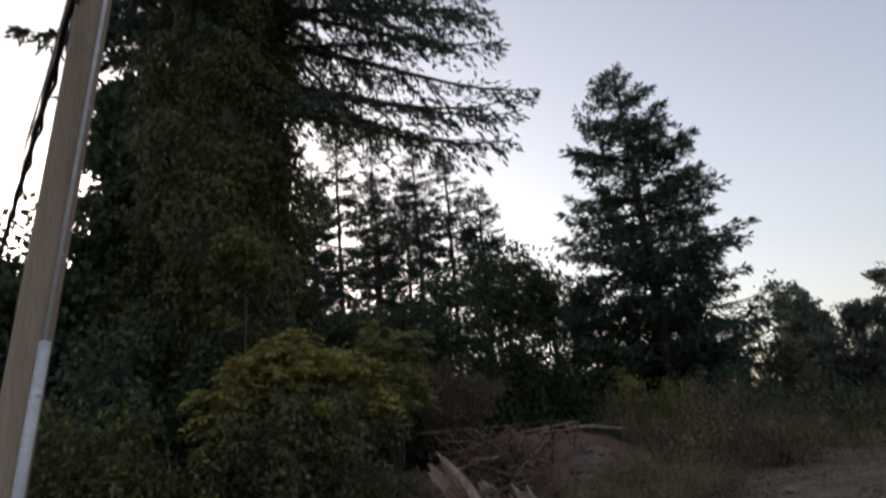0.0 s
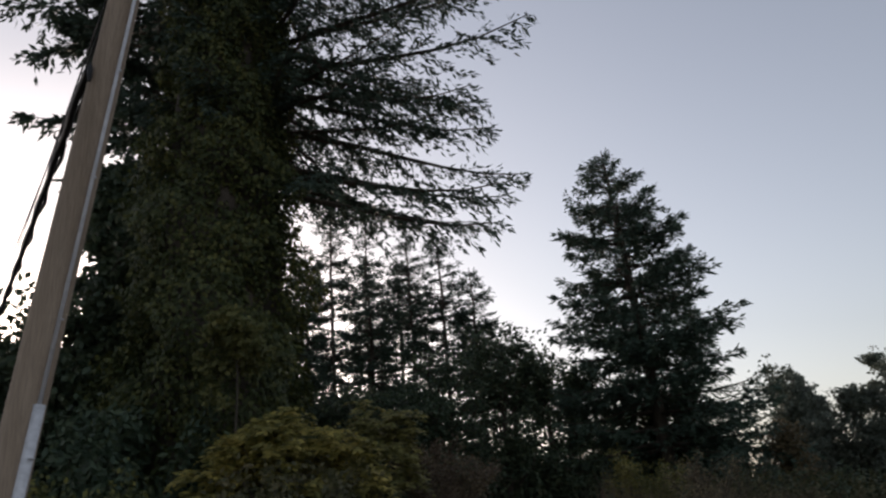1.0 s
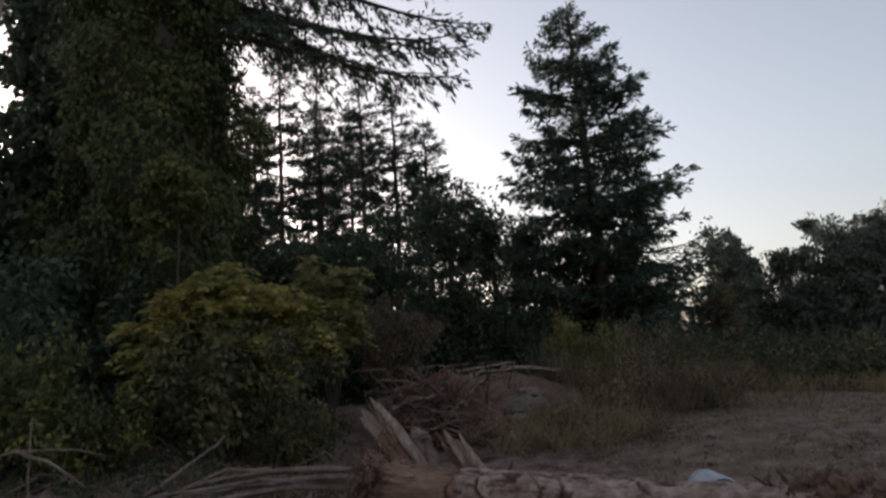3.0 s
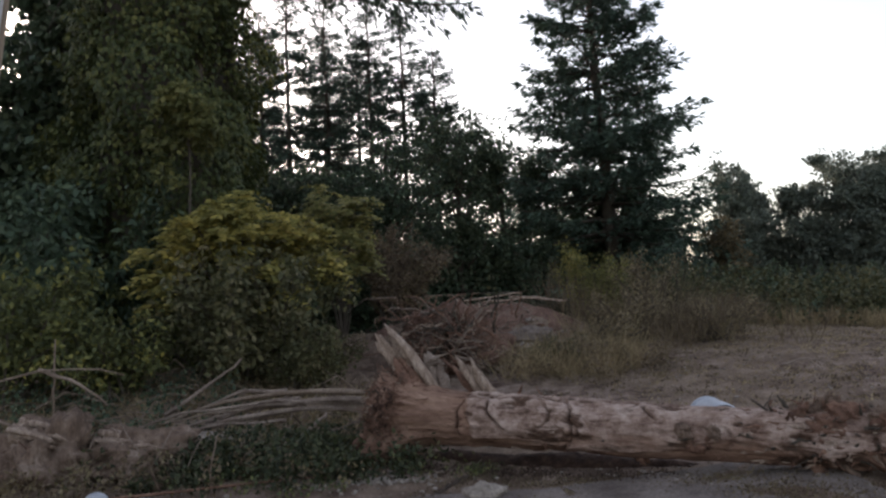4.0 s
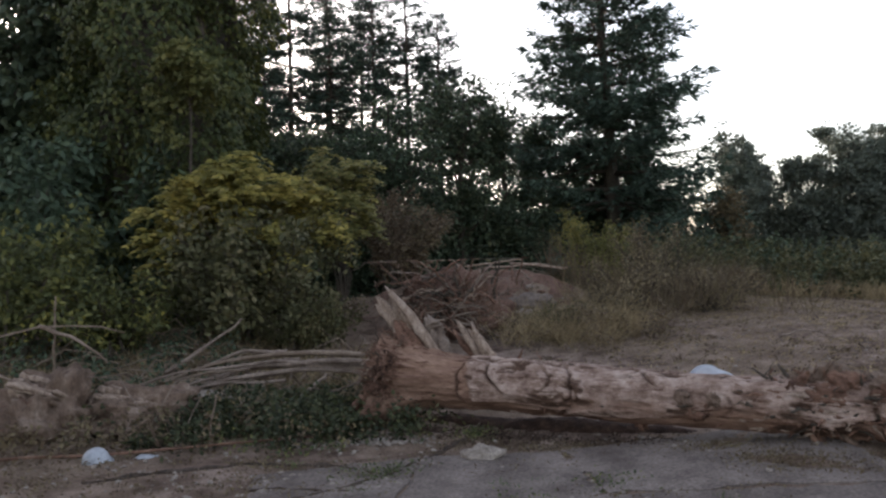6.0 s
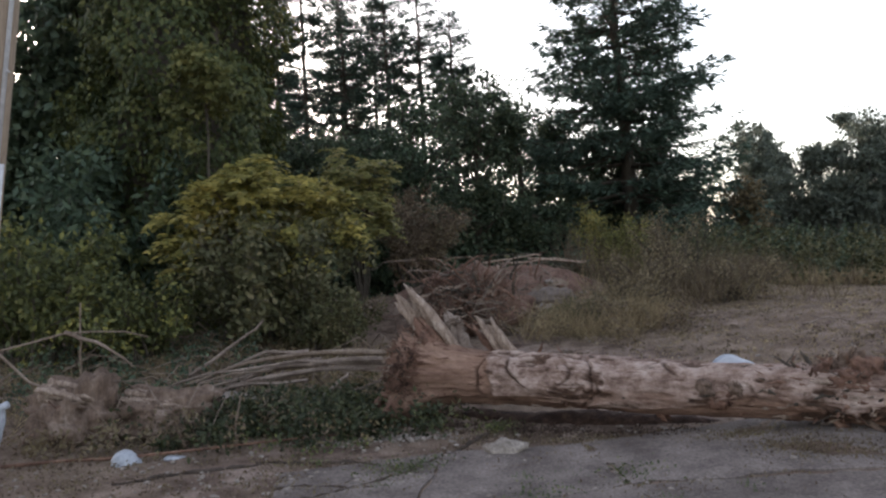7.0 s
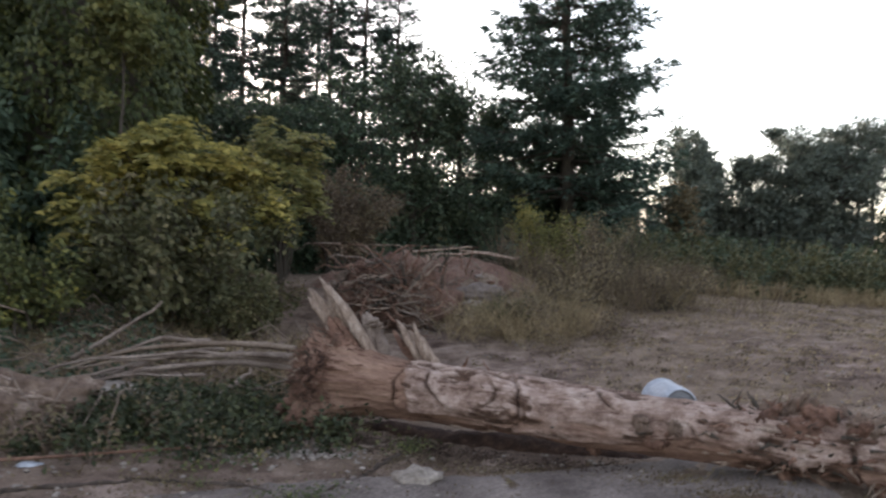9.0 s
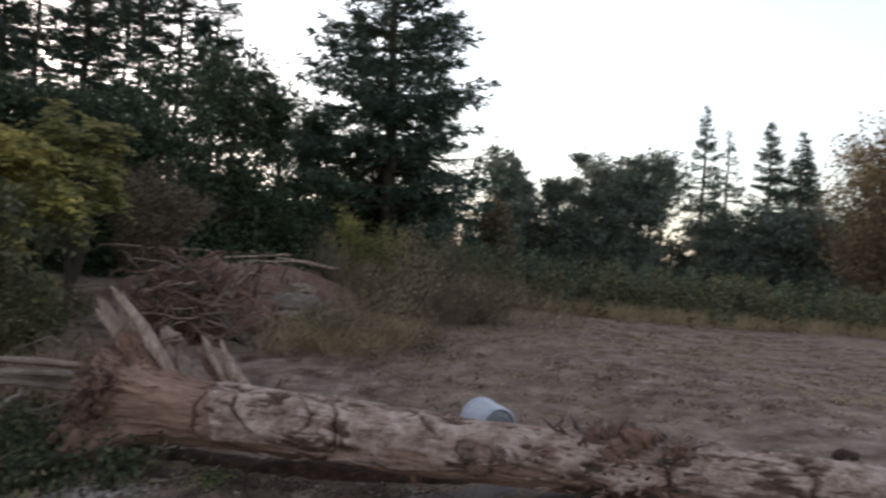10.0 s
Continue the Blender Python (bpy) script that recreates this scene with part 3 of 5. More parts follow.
def thicket():
    """The undergrowth that closes the wood's edge, too fine to count."""
    k = 84000
    t = rng.random(k)
    bx = np.interp(t, [0, 0.12, 0.34, 0.5, 0.62, 1], [-32, -17, -4, 8, 16, 62]) + rng.normal(size=k) * 0.5
    by = np.interp(t, [0, 0.12, 0.34, 0.5, 0.62, 1], [22, 26, 33, 36, 54, 47]) + rng.normal(size=k) * 0.9
    top = np.interp(t, [0, 0.12, 0.34, 0.5, 0.62, 1], [9, 7.5, 3.8, 4.0, 4.3, 4.6]) * (0.8 + 0.22 * np.sin(bx * 1.1) + 0.14 * np.sin(bx * 2.9 + 1) + 0.08 * np.sin(bx * 7))
    p = np.stack([bx, by, rise(bx, by) + top * rng.random(k) ** 0.8], -1)
    p = p[(np.abs(bx / by - 0.362) > 0.007) & ((np.abs(bx / by - 0.70) > 0.02) | (rng.random(k) < 0.7))]
    k = len(p)
    d = scatter_dirs(k, -0.3)
    cb = Buf()
    kites(cb, p, d, unit(np.cross(d, rng.normal(size=(k, 3)))), 0.25 + 0.2 * rng.random(k), 0.16 + 0.1 * rng.random(k), 0.15)
    tagged(part("undergrowth", cb, DARK_LEAF), "dense dark undergrowth closing the wood's edge", "undergrowth", kind="stuff")


thicket()

# ---- shrubs ----
rng = np.random.default_rng(16)
pinnate_shrub("yellow_leaved_shrub", -3.30, 13.9, 3.08, 1.6, "broad shrub with tiers of drooping yellow leaves", YELLOW_LEAF, 120, leaf=0.15, deep=1.0)
shrub("olive_leaved_shrub", -3.0, 12.7, 2.35, 1.7, "dark olive shrub with small dull leaves", OLIVE_LEAF, 6500, 0.13, 40, spread=0.06)
pinnate_shrub("yellow_green_sapling", -1.72, 16, 3.65, 0.55, "slender sapling with yellow-green feathered leaves", LIME_LEAF, 44, leaf=0.14, deep=1.2, squash=1.0)
shrub("green_shrub", -7.0, 15.0, 3.9, 1.9, "tall dark green leafy shrub", TEAL_LEAF, 9000, 0.20, 34, slim=0.5)
shrub("yellow_flecked_shrub", -6.1, 11.8, 2.2, 1.5, "green shrub flecked with yellow leaves", FLECKED_LEAF, 6500, 0.12)
shrub("low_flecked_shrub", -4.7, 11.6, 1.3, 1.1, "low green shrub with a few yellow leaves", FLECKED_LEAF, 3600, 0.10, 24)
shrub("low_brown_shrub", -1.9, 13.3, 0.9, 0.9, "low brown-green shrub beside the root end", BROWN_LEAF, 5000, 0.06, 22)
shrub("low_olive_shrub", -2.0, 12.4, 1.0, 1.0, "low dull olive shrub at the brush heap", OLIVE_LEAF, 6000, 0.08, 20)
shrub("brown_shrub", -0.7, 17.4, 2.6, 1.2, "thin brown shrub with few leaves", BROWN_LEAF, 12000, 0.07, 20)
shrub("yellow_green_shrub", 4.6, 19.6, 2.5, 1.2, "feathery yellow-green shrub beside the mound", LIME_LEAF, 10000, 0.07)
for wx, wy, wh, wr, wm in ((5.3, 17.6, 2.1, 1.2, WEED), (4.2, 15.9, 1.4, 1.0, WEED), (3.5, 14.6, 0.95, 0.8, WEED), (2.6, 14.0, 0.6, 0.7, OLIVE_LEAF), (3.0, 13.6, 0.7, 0.6, WEED), (6.3, 16.4, 1.1, 1.1, WEED), (7.4, 18.6, 1.0, 1.1, BROWN_LEAF), (6.6, 19.8, 1.8, 1.2, OLIVE_LEAF)):
    shrub("brown_weed_shrub", wx, wy, wh, wr, "tangle of tall brown and olive weeds", wm, 4200, 0.055, 36)


def dirt_mound():
    """Loose reddish soil and clods heaped over the rise."""
    nx, ny = 90, 70
    gx, gy = np.meshgrid(np.linspace(-2.4, 4.8, nx), np.linspace(13.4, 19, ny), indexing="ij")
    z = rise(gx, gy)
    n1 = np.array([[noise.noise(Vector((a * 1.6, b * 1.6, 4))) + 0.5 * noise.noise(Vector((a * 5, b * 5, 8))) for a, b in zip(ra, rb)] for ra, rb in zip(gx, gy)])
    d = ((gx - 1.2) / 3.3) ** 2 + ((gy - 16.3) / 2.4) ** 2
    z = z + 0.20 * n1 + 0.08 - 0.24 * d * (1 + 0.4 * n1)
    i, j = np.meshgrid(np.arange(nx - 1), np.arange(ny - 1), indexing="ij")
    a = i * ny + j
    b = Buf().add(np.stack([gx, gy, z], -1), np.concatenate([np.stack([a, a + ny, a + ny + 1], -1).reshape(-1, 3), np.stack([a, a + ny + 1, a + 1], -1).reshape(-1, 3)]))
    tagged(part("dirt_mound", b, SOIL, smooth=True), "heap of loose reddish dirt and clods", "mound", kind="structure")


dirt_mound()


# ---- fallen log with torn root end ----
def log_material():
    """Pale cracked bark, most of it on top, tan bare wood elsewhere, dark brown in torn patches and fold grooves."""
    m, nodes, links, b = shader("weathered_log_wood", 0.82, 0.25)
    co = nodes.new("ShaderNodeTexCoord").outputs["Object"]

    def mask(name):
        a = nodes.new("ShaderNodeAttribute")
        a.attribute_name = name
        return a.outputs["Fac"]

    streak = noisy(nodes, links, co, 5, 7, 0.7, (0.22, 2, 2))
    blot = noisy(nodes, links, co, 5.0, 9, 0.78, (0.9, 1, 1))
    fine = noisy(nodes, links, co, 34, 5, 0.75, (0.35, 1.5, 1.5))
    crack = noisy(nodes, links, co, 16, 4, 0.65, (0.16, 1.6, 1.6))
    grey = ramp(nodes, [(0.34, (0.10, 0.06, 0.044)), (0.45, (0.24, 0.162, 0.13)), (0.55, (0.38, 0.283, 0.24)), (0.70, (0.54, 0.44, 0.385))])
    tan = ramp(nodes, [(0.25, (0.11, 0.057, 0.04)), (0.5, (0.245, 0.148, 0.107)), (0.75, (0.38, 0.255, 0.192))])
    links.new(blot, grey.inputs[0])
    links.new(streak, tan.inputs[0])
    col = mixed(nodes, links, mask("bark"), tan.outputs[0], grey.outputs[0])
    split = ramp(nodes, [(0.36, (0.28, 0.19, 0.15)), (0.43, (1, 1, 1))])
    links.new(crack, split.inputs[0])
    col = mixed(nodes, links, 0.8, col, split.outputs[0], "MULTIPLY")
    inner = ramp(nodes, [(0.3, (0.045, 0.026, 0.019)), (0.7, (0.13, 0.076, 0.052))])
    links.new(fine, inner.inputs[0])
    col = mixed(nodes, links, mask("torn"), col, inner.outputs[0])
    g = ramp(nodes, [(0.32, (0.68, 0.65, 0.63)), (0.6, (1.1, 1.1, 1.1))])
    links.new(fine, g.inputs[0])
    links.new(mixed(nodes, links, 1.0, col, g.outputs[0], "MULTIPLY"), b.inputs["Base Color"])
    bumped(nodes, links, b, fine, 0.8, 0.02)
    return m


LOG_WOOD = log_material()
ROOT_WOOD = surface("torn_reddish_root_wood", [(0.3, (0.085, 0.047, 0.034)), (0.55, (0.215, 0.12, 0.085)), (0.8, (0.36, 0.235, 0.172))], 5, 30, (1, 1, 1), 0.88, 0.8, 0.03)
# soil tone, darkened to paint shade under the log and between roots
SOIL_AND_SHADE = surface("dark_soil_and_shade", [(0.3, (0.035, 0.019, 0.014)), (0.55, (0.085, 0.048, 0.035)), (0.8, (0.17, 0.105, 0.078))], 9, 45, bump=1.0, dist=0.04)
SPLINTER = surface("pale_splintered_wood", [(0.3, (0.17, 0.115, 0.085)), (0.55, (0.37, 0.275, 0.215)), (0.8, (0.60, 0.50, 0.42))], 9, 40, (2.5, 2.5, 0.5), 0.88, 0.8, 0.02)


def lump(buf, c, r, seed, sub=3, amp=0.35, freq=1.6, squash=(1, 1, 1), spiky=0.0, fibre=0.0):
    """An uneven rounded mass; fibre makes upright ridges."""
    bm = bmesh.new()
    bmesh.ops.create_icosphere(bm, subdivisions=sub, radius=1)
    o = Vector((seed * 7.3, seed * 3.1, seed))
    for v in bm.verts:
        n = v.co.normalized()
        k = 1 + amp * noise.noise(n * freq + o) + amp * 0.5 * noise.noise(n * freq * 2.7 + o) + spiky * abs(noise.noise(n * freq * 6 + o))
        if fibre:
            a = math.atan2(n.y, n.x)
            k += fibre * abs(noise.noise(Vector((math.cos(a) * 7, math.sin(a) * 7, n.z * 1.5)) + o)) + 0.5 * fibre * abs(noise.noise(Vector((math.cos(a) * 19, math.sin(a) * 19, n.z * 3)) + o))
        v.co = n * k
    bm.verts.index_update()
    v = np.array([q.co for q in bm.verts]) * r * np.array(squash) + np.array(c)
    f = np.array([[q.index for q in t.verts] for t in bm.faces])
    bm.free()
    return buf.add(v, f)


def splinter(p, q, w, t, twist=0.0, teeth=6):
    """A torn slab of wood from p to q: fibres that end at different lengths, the first the slab itself."""
    out = []
    p, q = np.array(p, float), np.array(q, float)
    d = unit(q - p)
    length = np.linalg.norm(q - p)
    a = unit(np.cross(d, [math.sin(twist), math.cos(twist), 0.1]))
    n = np.cross(d, a)
    for k in range(teeth):
        u = (k + 0.5) / teeth - 0.5
        ln = length * (0.74 + 0.28 * rng.random()) * (1 - 0.35 * abs(u) * rng.random())
        s = np.linspace(0, 1, 9)
        wob = np.cumsum(rng.normal(size=(9, 2)) * 0.007, 0)
        c = p + d * (ln * s)[:, None] + a * (u * w * (1 - 0.15 * s))[:, None] + a * wob[:, :1] + n * (wob[:, 1:] + t * 0.5 * rng.normal())
        rad = np.interp(s, [0, 0.6, 0.85, 1], [1.15, 1.0, 0.6, 0.06]) * (0.85 + 0.3 * rng.random())
        b0 = Buf()
        tube(b0, np.stack([0 * s, 0 * s, s], -1), 1.0, 6, 0.22)
        ring = b0.v[0][:54].reshape(9, 6, 3)
        wv = c[:, None] + a * (ring[..., :1] * rad[:, None, None] * w / teeth * 1.05) + n * (ring[..., 1:2] * rad[:, None, None] * t * (0.7 + 0.6 * rng.random()))
        out.append(Buf().add(np.concatenate([wv.reshape(-1, 3), c[:1], c[-1:]]), b0.f[0]))
    return out


def slab_part(name, bufs, material, parent, label):
    top = part(name, bufs[0], material, parent, label, True)
    for b in bufs[1:]:
        part("splinter", b, material, top, smooth=True)
    return top


def fallen_log():
    """Built along its own x axis from the root end."""
    log = thing("fallen_log", -0.42, 7.98, 0, "weathered grey-tan fallen tree trunk with torn roots", "log")
    log.rotation_euler = (0, 0, radians(-32))
    n, k = 780, 150
    # folded bark edges: place, bow, first and last angle, height
    creases = [(1.06, -0.09, 1.9, 4.2, 0.036), (1.50, -0.20, 1.5, 3.35, 0.032), (1.74, 0.10, 2.0, 3.3, 0.014), (1.90, 0.15, 1.3, 4.5, 0.022), (2.02, 0.10, 2.6, 3.8, 0.016), (2.50, 0.12, 1.2, 2.3, 0.02), (2.85, -0.10, 1.3, 2.6, 0.024), (3.35, 0.08, 2.6, 3.6, 0.012), (4.50, -0.06, 1.2, 4.3, 0.026), (5.2, 0.1, 1.6, 4.0, 0.02)]
    s = np.linspace(0.0, 6.4, n)
    ang = np.arange(k) * 2 * np.pi / k
    base = np.interp(s, [0, 0.25, 0.5, 0.8, 1.1, 1.5, 2.2, 3.2, 4.0, 4.4, 6.4], [0.25, 0.27, 0.275, 0.262, 0.25, 0.248, 0.228, 0.198, 0.214, 0.205, 0.17])
    cz = np.interp(s, [0, 0.5, 1.1, 1.5, 2.5, 4, 6.4], [0.46, 0.46, 0.445, 0.435, 0.41, 0.435, 0.42])
    cy = 0.05 * np.sin(s * 1.1)
    ss, aa = np.meshgrid(s, ang, indexing="ij")
    ca, sa = np.cos(aa), np.sin(aa)
    q = np.stack([ss * 1.3, ca * 1.2, sa * 1.2], -1)
    r = 1 + 0.13 * swell(q, 1, 1, 2) + 0.09 * swell(q, 3.3, 2, 2)
    rr = base[:, None] * r
    # root flare: buttresses that run out into broken roots, hollow between
    flare = np.clip(1 - ss / 1.15, 0, 1)
    for a0, wide, out, run in ((1.75, 0.55, 0.24, 0.85), (2.75, 0.35, 0.10, 0.6), (3.95, 0.42, 0.34, 0.62), (5.3, 0.5, 0.28, 0.7), (0.4, 0.5, 0.20, 0.8)):
        d = (aa - a0 + np.pi) % (2 * np.pi) - np.pi
        rr += out * np.exp(-(d / wide) ** 2) * np.clip(1 - ss / run, 0, 1) ** 1.6
    rr += flare * (0.05 * swell(np.stack([ss * 0.9, ca * 3.4, sa * 3.4], -1), 1, 3) + 0.022 * swell(np.stack([ss * 1.6, ca * 10, sa * 10], -1), 1, 4) + 0.03 * flare * swell(np.stack([ss * 6, ca * 6, sa * 6], -1), 1, 5, 2))
    # bark: sheets with torn edges, more towards the top, little below and on the flare
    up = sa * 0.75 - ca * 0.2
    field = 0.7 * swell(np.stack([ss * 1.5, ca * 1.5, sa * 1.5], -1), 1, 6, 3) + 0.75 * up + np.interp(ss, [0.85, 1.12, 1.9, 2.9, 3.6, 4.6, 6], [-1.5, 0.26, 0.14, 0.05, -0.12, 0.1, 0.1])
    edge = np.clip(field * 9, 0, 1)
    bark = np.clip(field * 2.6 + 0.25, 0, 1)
    plate = swell(np.stack([ss * 3.0, ca * 5, sa * 5], -1), 1, 7, 3)
    rr += edge * (0.020 + 0.016 * plate) + 0.004 * swell(np.stack([ss * 4, ca * 14, sa * 14], -1), 1, 8, 2)
    torn = np.exp(-((field - 0.01) / 0.03) ** 2) * np.clip(0.2 + 1.5 * swell(q, 4.0, 14, 2), 0, 0.55)
    # ragged dark patches where the inner bark shows
    warp = 0.5 * swell(np.stack([ss * 5, ca * 4, sa * 4], -1), 1, 15, 3)
    rag = swell(np.stack([ss * 3.4 + warp, ca * 2.6 + 1.3 * warp, sa * 2.6 - warp], -1), 1, 9, 5) + 0.22 * np.exp(-((ss - 4.15) / 0.4) ** 2) + 0.10 * np.exp(-((ss - 2.75) / 0.3) ** 2)
    hole = np.clip((rag - 0.21) * 7, 0, 1) * (ss > 0.95)
    rr -= 0.016 * hole
    torn = np.maximum(torn, hole)
    chips = np.clip((swell(np.stack([ss * 9, ca * 7, sa * 7], -1), 1, 12, 3) - 0.38) * 10, 0, 1) * np.exp(-((ss - 4.2) / 0.7) ** 2)
    rr += 0.03 * chips
    for s0, bow, a0, a1, high in creases:
        u = (aa - a0) / (a1 - a0)
        on = (u > 0) & (u < 1)
        x = ss - s0 - bow * np.sin(np.pi * np.clip(u, 0, 1)) * 1.3 - 0.035 * swell(np.stack([ca * 3, sa * 3, 0 * ca + s0 * 9], -1), 1, 10, 2)
        fade = np.where(on, np.sin(np.pi * np.clip(u, 0, 1)) ** 0.45, 0) * (0.75 + 0.35 * swell(np.stack([ca * 6, sa * 6, 0 * ca + s0], -1), 1, 11))
        rr += fade * 1.5 * high * (np.exp(-np.clip(x, 0, 9) / 0.10) * (x > 0.012) - 0.9 * np.exp(-(x / 0.018) ** 2))
        # dark brown along the groove of each fold
        torn = np.maximum(torn, np.clip(fade, 0, 1) * np.exp(-((x + 0.004) / (0.016 + 0.016 * np.clip(u, 0, 1))) ** 2))
    v = np.stack([ss + 0.06 * flare * swell(np.stack([ca * 4, sa * 4, ss], -1), 1, 13), cy[:, None] + rr * ca, np.maximum(cz[:, None] + rr * sa, -0.03)], -1)
    i, j = np.meshgrid(np.arange(n - 1), np.arange(k), indexing="ij")
    a, b2 = i * k + j, i * k + (j + 1) % k
    f = np.concatenate([np.stack([a, b2 + k, b2], -1).reshape(-1, 3), np.stack([a, a + k, b2 + k], -1).reshape(-1, 3)])
    v = np.concatenate([v.reshape(-1, 3), [[6.45, 0, 0.40], [0.22, 0, 0.45]]])
    e = (n - 1) * k
    kk = np.arange(k)
    f = np.concatenate([f, np.stack([e + kk, np.full(k, n * k), e + (kk + 1) % k], -1), np.stack([kk, (kk + 1) % k, np.full(k, n * k + 1)], -1)])
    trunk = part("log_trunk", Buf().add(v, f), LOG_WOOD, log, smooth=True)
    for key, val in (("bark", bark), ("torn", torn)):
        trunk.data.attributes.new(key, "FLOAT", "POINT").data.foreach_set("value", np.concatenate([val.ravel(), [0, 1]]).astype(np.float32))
    # torn root mass; its soil is coloured dark like the shaded hollows between roots
    rb = Buf()
    lump(rb, (0.14, 0.02, 0.47), 0.27, 3, 5, 0.6, 2.4, (0.5, 1.0, 1.05), 0.5)
    part("root_mass", rb, SOIL_AND_SHADE, log, "reddish soil held by the roots, coloured dark for the shaded hollows", True)
    spikes = (((0.52, 0.16, 0.62), (-0.06, -0.02, 1.40), 0.20, 0.08, 0.2, 7, SPLINTER), ((0.42, 0.12, 0.60), (0.0, 0.00, 1.16), 0.24, 0.08, 0.2, 6, ROOT_WOOD), ((0.24, 0.03, 0.90), (-0.09, -0.05, 1.34), 0.08, 0.04, 0.5, 3, SPLINTER),
              ((0.60, 0.20, 0.68), (0.44, 0.22, 1.14), 0.15, 0.06, 0.9, 4, PALE_TWIG), ((0.40, 0.22, 0.92), (0.62, 0.24, 1.02), 0.12, 0.05, 0.2, 4, PALE_TWIG),
              ((1.16, 0.16, 0.58), (0.80, 0.14, 1.10), 0.11, 0.05, 0.4, 4, SPLINTER), ((1.24, 0.12, 0.58), (0.98, 0.12, 0.94), 0.08, 0.04, 0.4, 3, SPLINTER), ((1.06, 0.18, 0.60), (0.74, 0.22, 1.00), 0.07, 0.04, 0.9, 3, ROOT_WOOD),
              ((0.25, 0.1, 0.7), (0.20, 0.3, 1.0), 0.2, 0.06, 1.4, 4, ROOT_WOOD), ((0.05, -0.22, 0.26), (-0.16, -0.36, 0.04), 0.22, 0.08, 0.3, 6, ROOT_WOOD), ((0.05, 0.25, 0.5), (-0.16, 0.38, 0.76), 0.2, 0.07, 1.1, 5, ROOT_WOOD), ((0.34, 0.02, 0.74), (0.02, -0.02, 0.96), 0.2, 0.07, 0.6, 5, ROOT_WOOD))
    for p, q, w, t, tw, te, mt in spikes:
        slab_part("root_spike", splinter(p, q, w, t, tw, te), mt, log, "splintered root" if mt is ROOT_WOOD else "pale splintered root")
    for m in range(200):
        az = rng.random() * 2 * np.pi
        o = np.array([-0.02 + 0.42 * rng.random() ** 2, 0.36 * math.cos(az), 0.46 + 0.38 * math.sin(az)])
        d = unit(np.array([-0.3 - 0.4 * rng.random(), 0.8 * math.cos(az) - 0.2, 0.7 * math.sin(az) - 0.25]) + 0.55 * rng.normal(size=3))
        ln = 0.05 + 0.15 * rng.random() ** 1.5
        ss = np.linspace(0, 1, 5)
        pts = o + d * (ln * ss)[:, None] + np.cumsum(rng.normal(size=(5, 3)) * 0.028, 0)
        pts[:, 2] = np.maximum(pts[:, 2], 0.03)
        tb = Buf()
        tube(tb, pts, (0.003 + 0.010 * rng.random() ** 2) * (1 - 0.8 * ss), 5)
        part("rootlet", tb, (ROOT_WOOD, ROOT_WOOD, SPLINTER, BARK)[rng.integers(4)], log)

    def skin(sx, az, lift=0.0):
        """A point on the log's surface."""
        i0 = int(np.clip(np.searchsorted(s, sx), 0, n - 1))
        j0 = int(round((az % (2 * np.pi)) / (2 * np.pi) * k)) % k
        r = rr[i0, j0] + lift
        return np.array([sx, float(cy[i0]) + r * math.cos(az), float(cz[i0]) + r * math.sin(az)])

    # the ragged knot where limbs broke off
    for sx, az, r0, seed, sq, mt in ((3.98, 1.75, 0.08, 41, (1.6, 0.8, 0.8), STUMP_WOOD), (4.22, 1.9, 0.09, 42, (1.2, 0.9, 0.9), ROOT_WOOD), (4.1, 2.5, 0.07, 43, (1.4, 0.8, 1.0), ROOT_WOOD), (4.5, 2.1, 0.07, 44, (1.2, 0.8, 0.9), STUMP_WOOD), (3.3, 2.9, 0.045, 45, (1.1, 1, 1.2), STUMP_WOOD), (3.12, 3.5, 0.04, 46, (1.1, 1, 1), ROOT_WOOD)):
        kb = Buf()
        lump(kb, skin(sx, az, -0.03), r0, seed, 4, 0.6, 2.2, sq, 0.6, 0.2)
        part("knot", kb, mt, log, "dark ragged knot", True)
    fb = Buf()
    for _ in range(5200):
        az = rng.random() * 2 * np.pi
        o = np.array([-0.04 + 0.34 * rng.random() ** 1.5, 0, 0.46]) + np.array([0, math.cos(az), math.sin(az)]) * (0.08 + 0.30 * rng.random())
        d = unit(rng.normal(size=3) + np.array([-0.5, -0.2, -0.3]))
        t = np.linspace(0, 1, 4)
        pts = o + d * ((0.04 + 0.08 * rng.random() ** 2) * t)[:, None] + np.cumsum(rng.normal(size=(4, 3)) * 0.020, 0)
        pts[:, 2] = np.maximum(pts[:, 2], 0.02)
        tube(fb, pts, (0.0025 + 0.006 * rng.random() ** 2) * (1 - 0.7 * t), 4, cap=False)
    tagged(part("root_mat", fb, ROOT_WOOD, log, "matted fine reddish roots"), kind="stuff")
    # curling bark edges and torn bits; the open side is towards -y
    for m in range(190):
        s0 = rng.normal(4.15, 0.33) if m < 140 else 0.9 + 4.9 * rng.random()
        az = 1.2 + 3.2 * rng.random()
        o = skin(s0, az, -0.012)
        d = unit(np.array([rng.normal() * (0.8 if m < 90 else 3.0), math.cos(az) * 0.6, math.sin(az) * 0.6]))
        ln = 0.04 + 0.13 * rng.random() ** 1.5
        q = np.linspace(0, 1, 5)
        tb = Buf()
        tube(tb, o + d * (ln * q)[:, None] + np.cumsum(rng.normal(size=(5, 3)) * 0.006, 0), (0.006 + 0.014 * rng.random()) * (1 - 0.8 * q), 5, 0.25)
        part("torn_bark", tb, (BARK, ROOT_WOOD, SPLINTER)[rng.integers(3)], log)
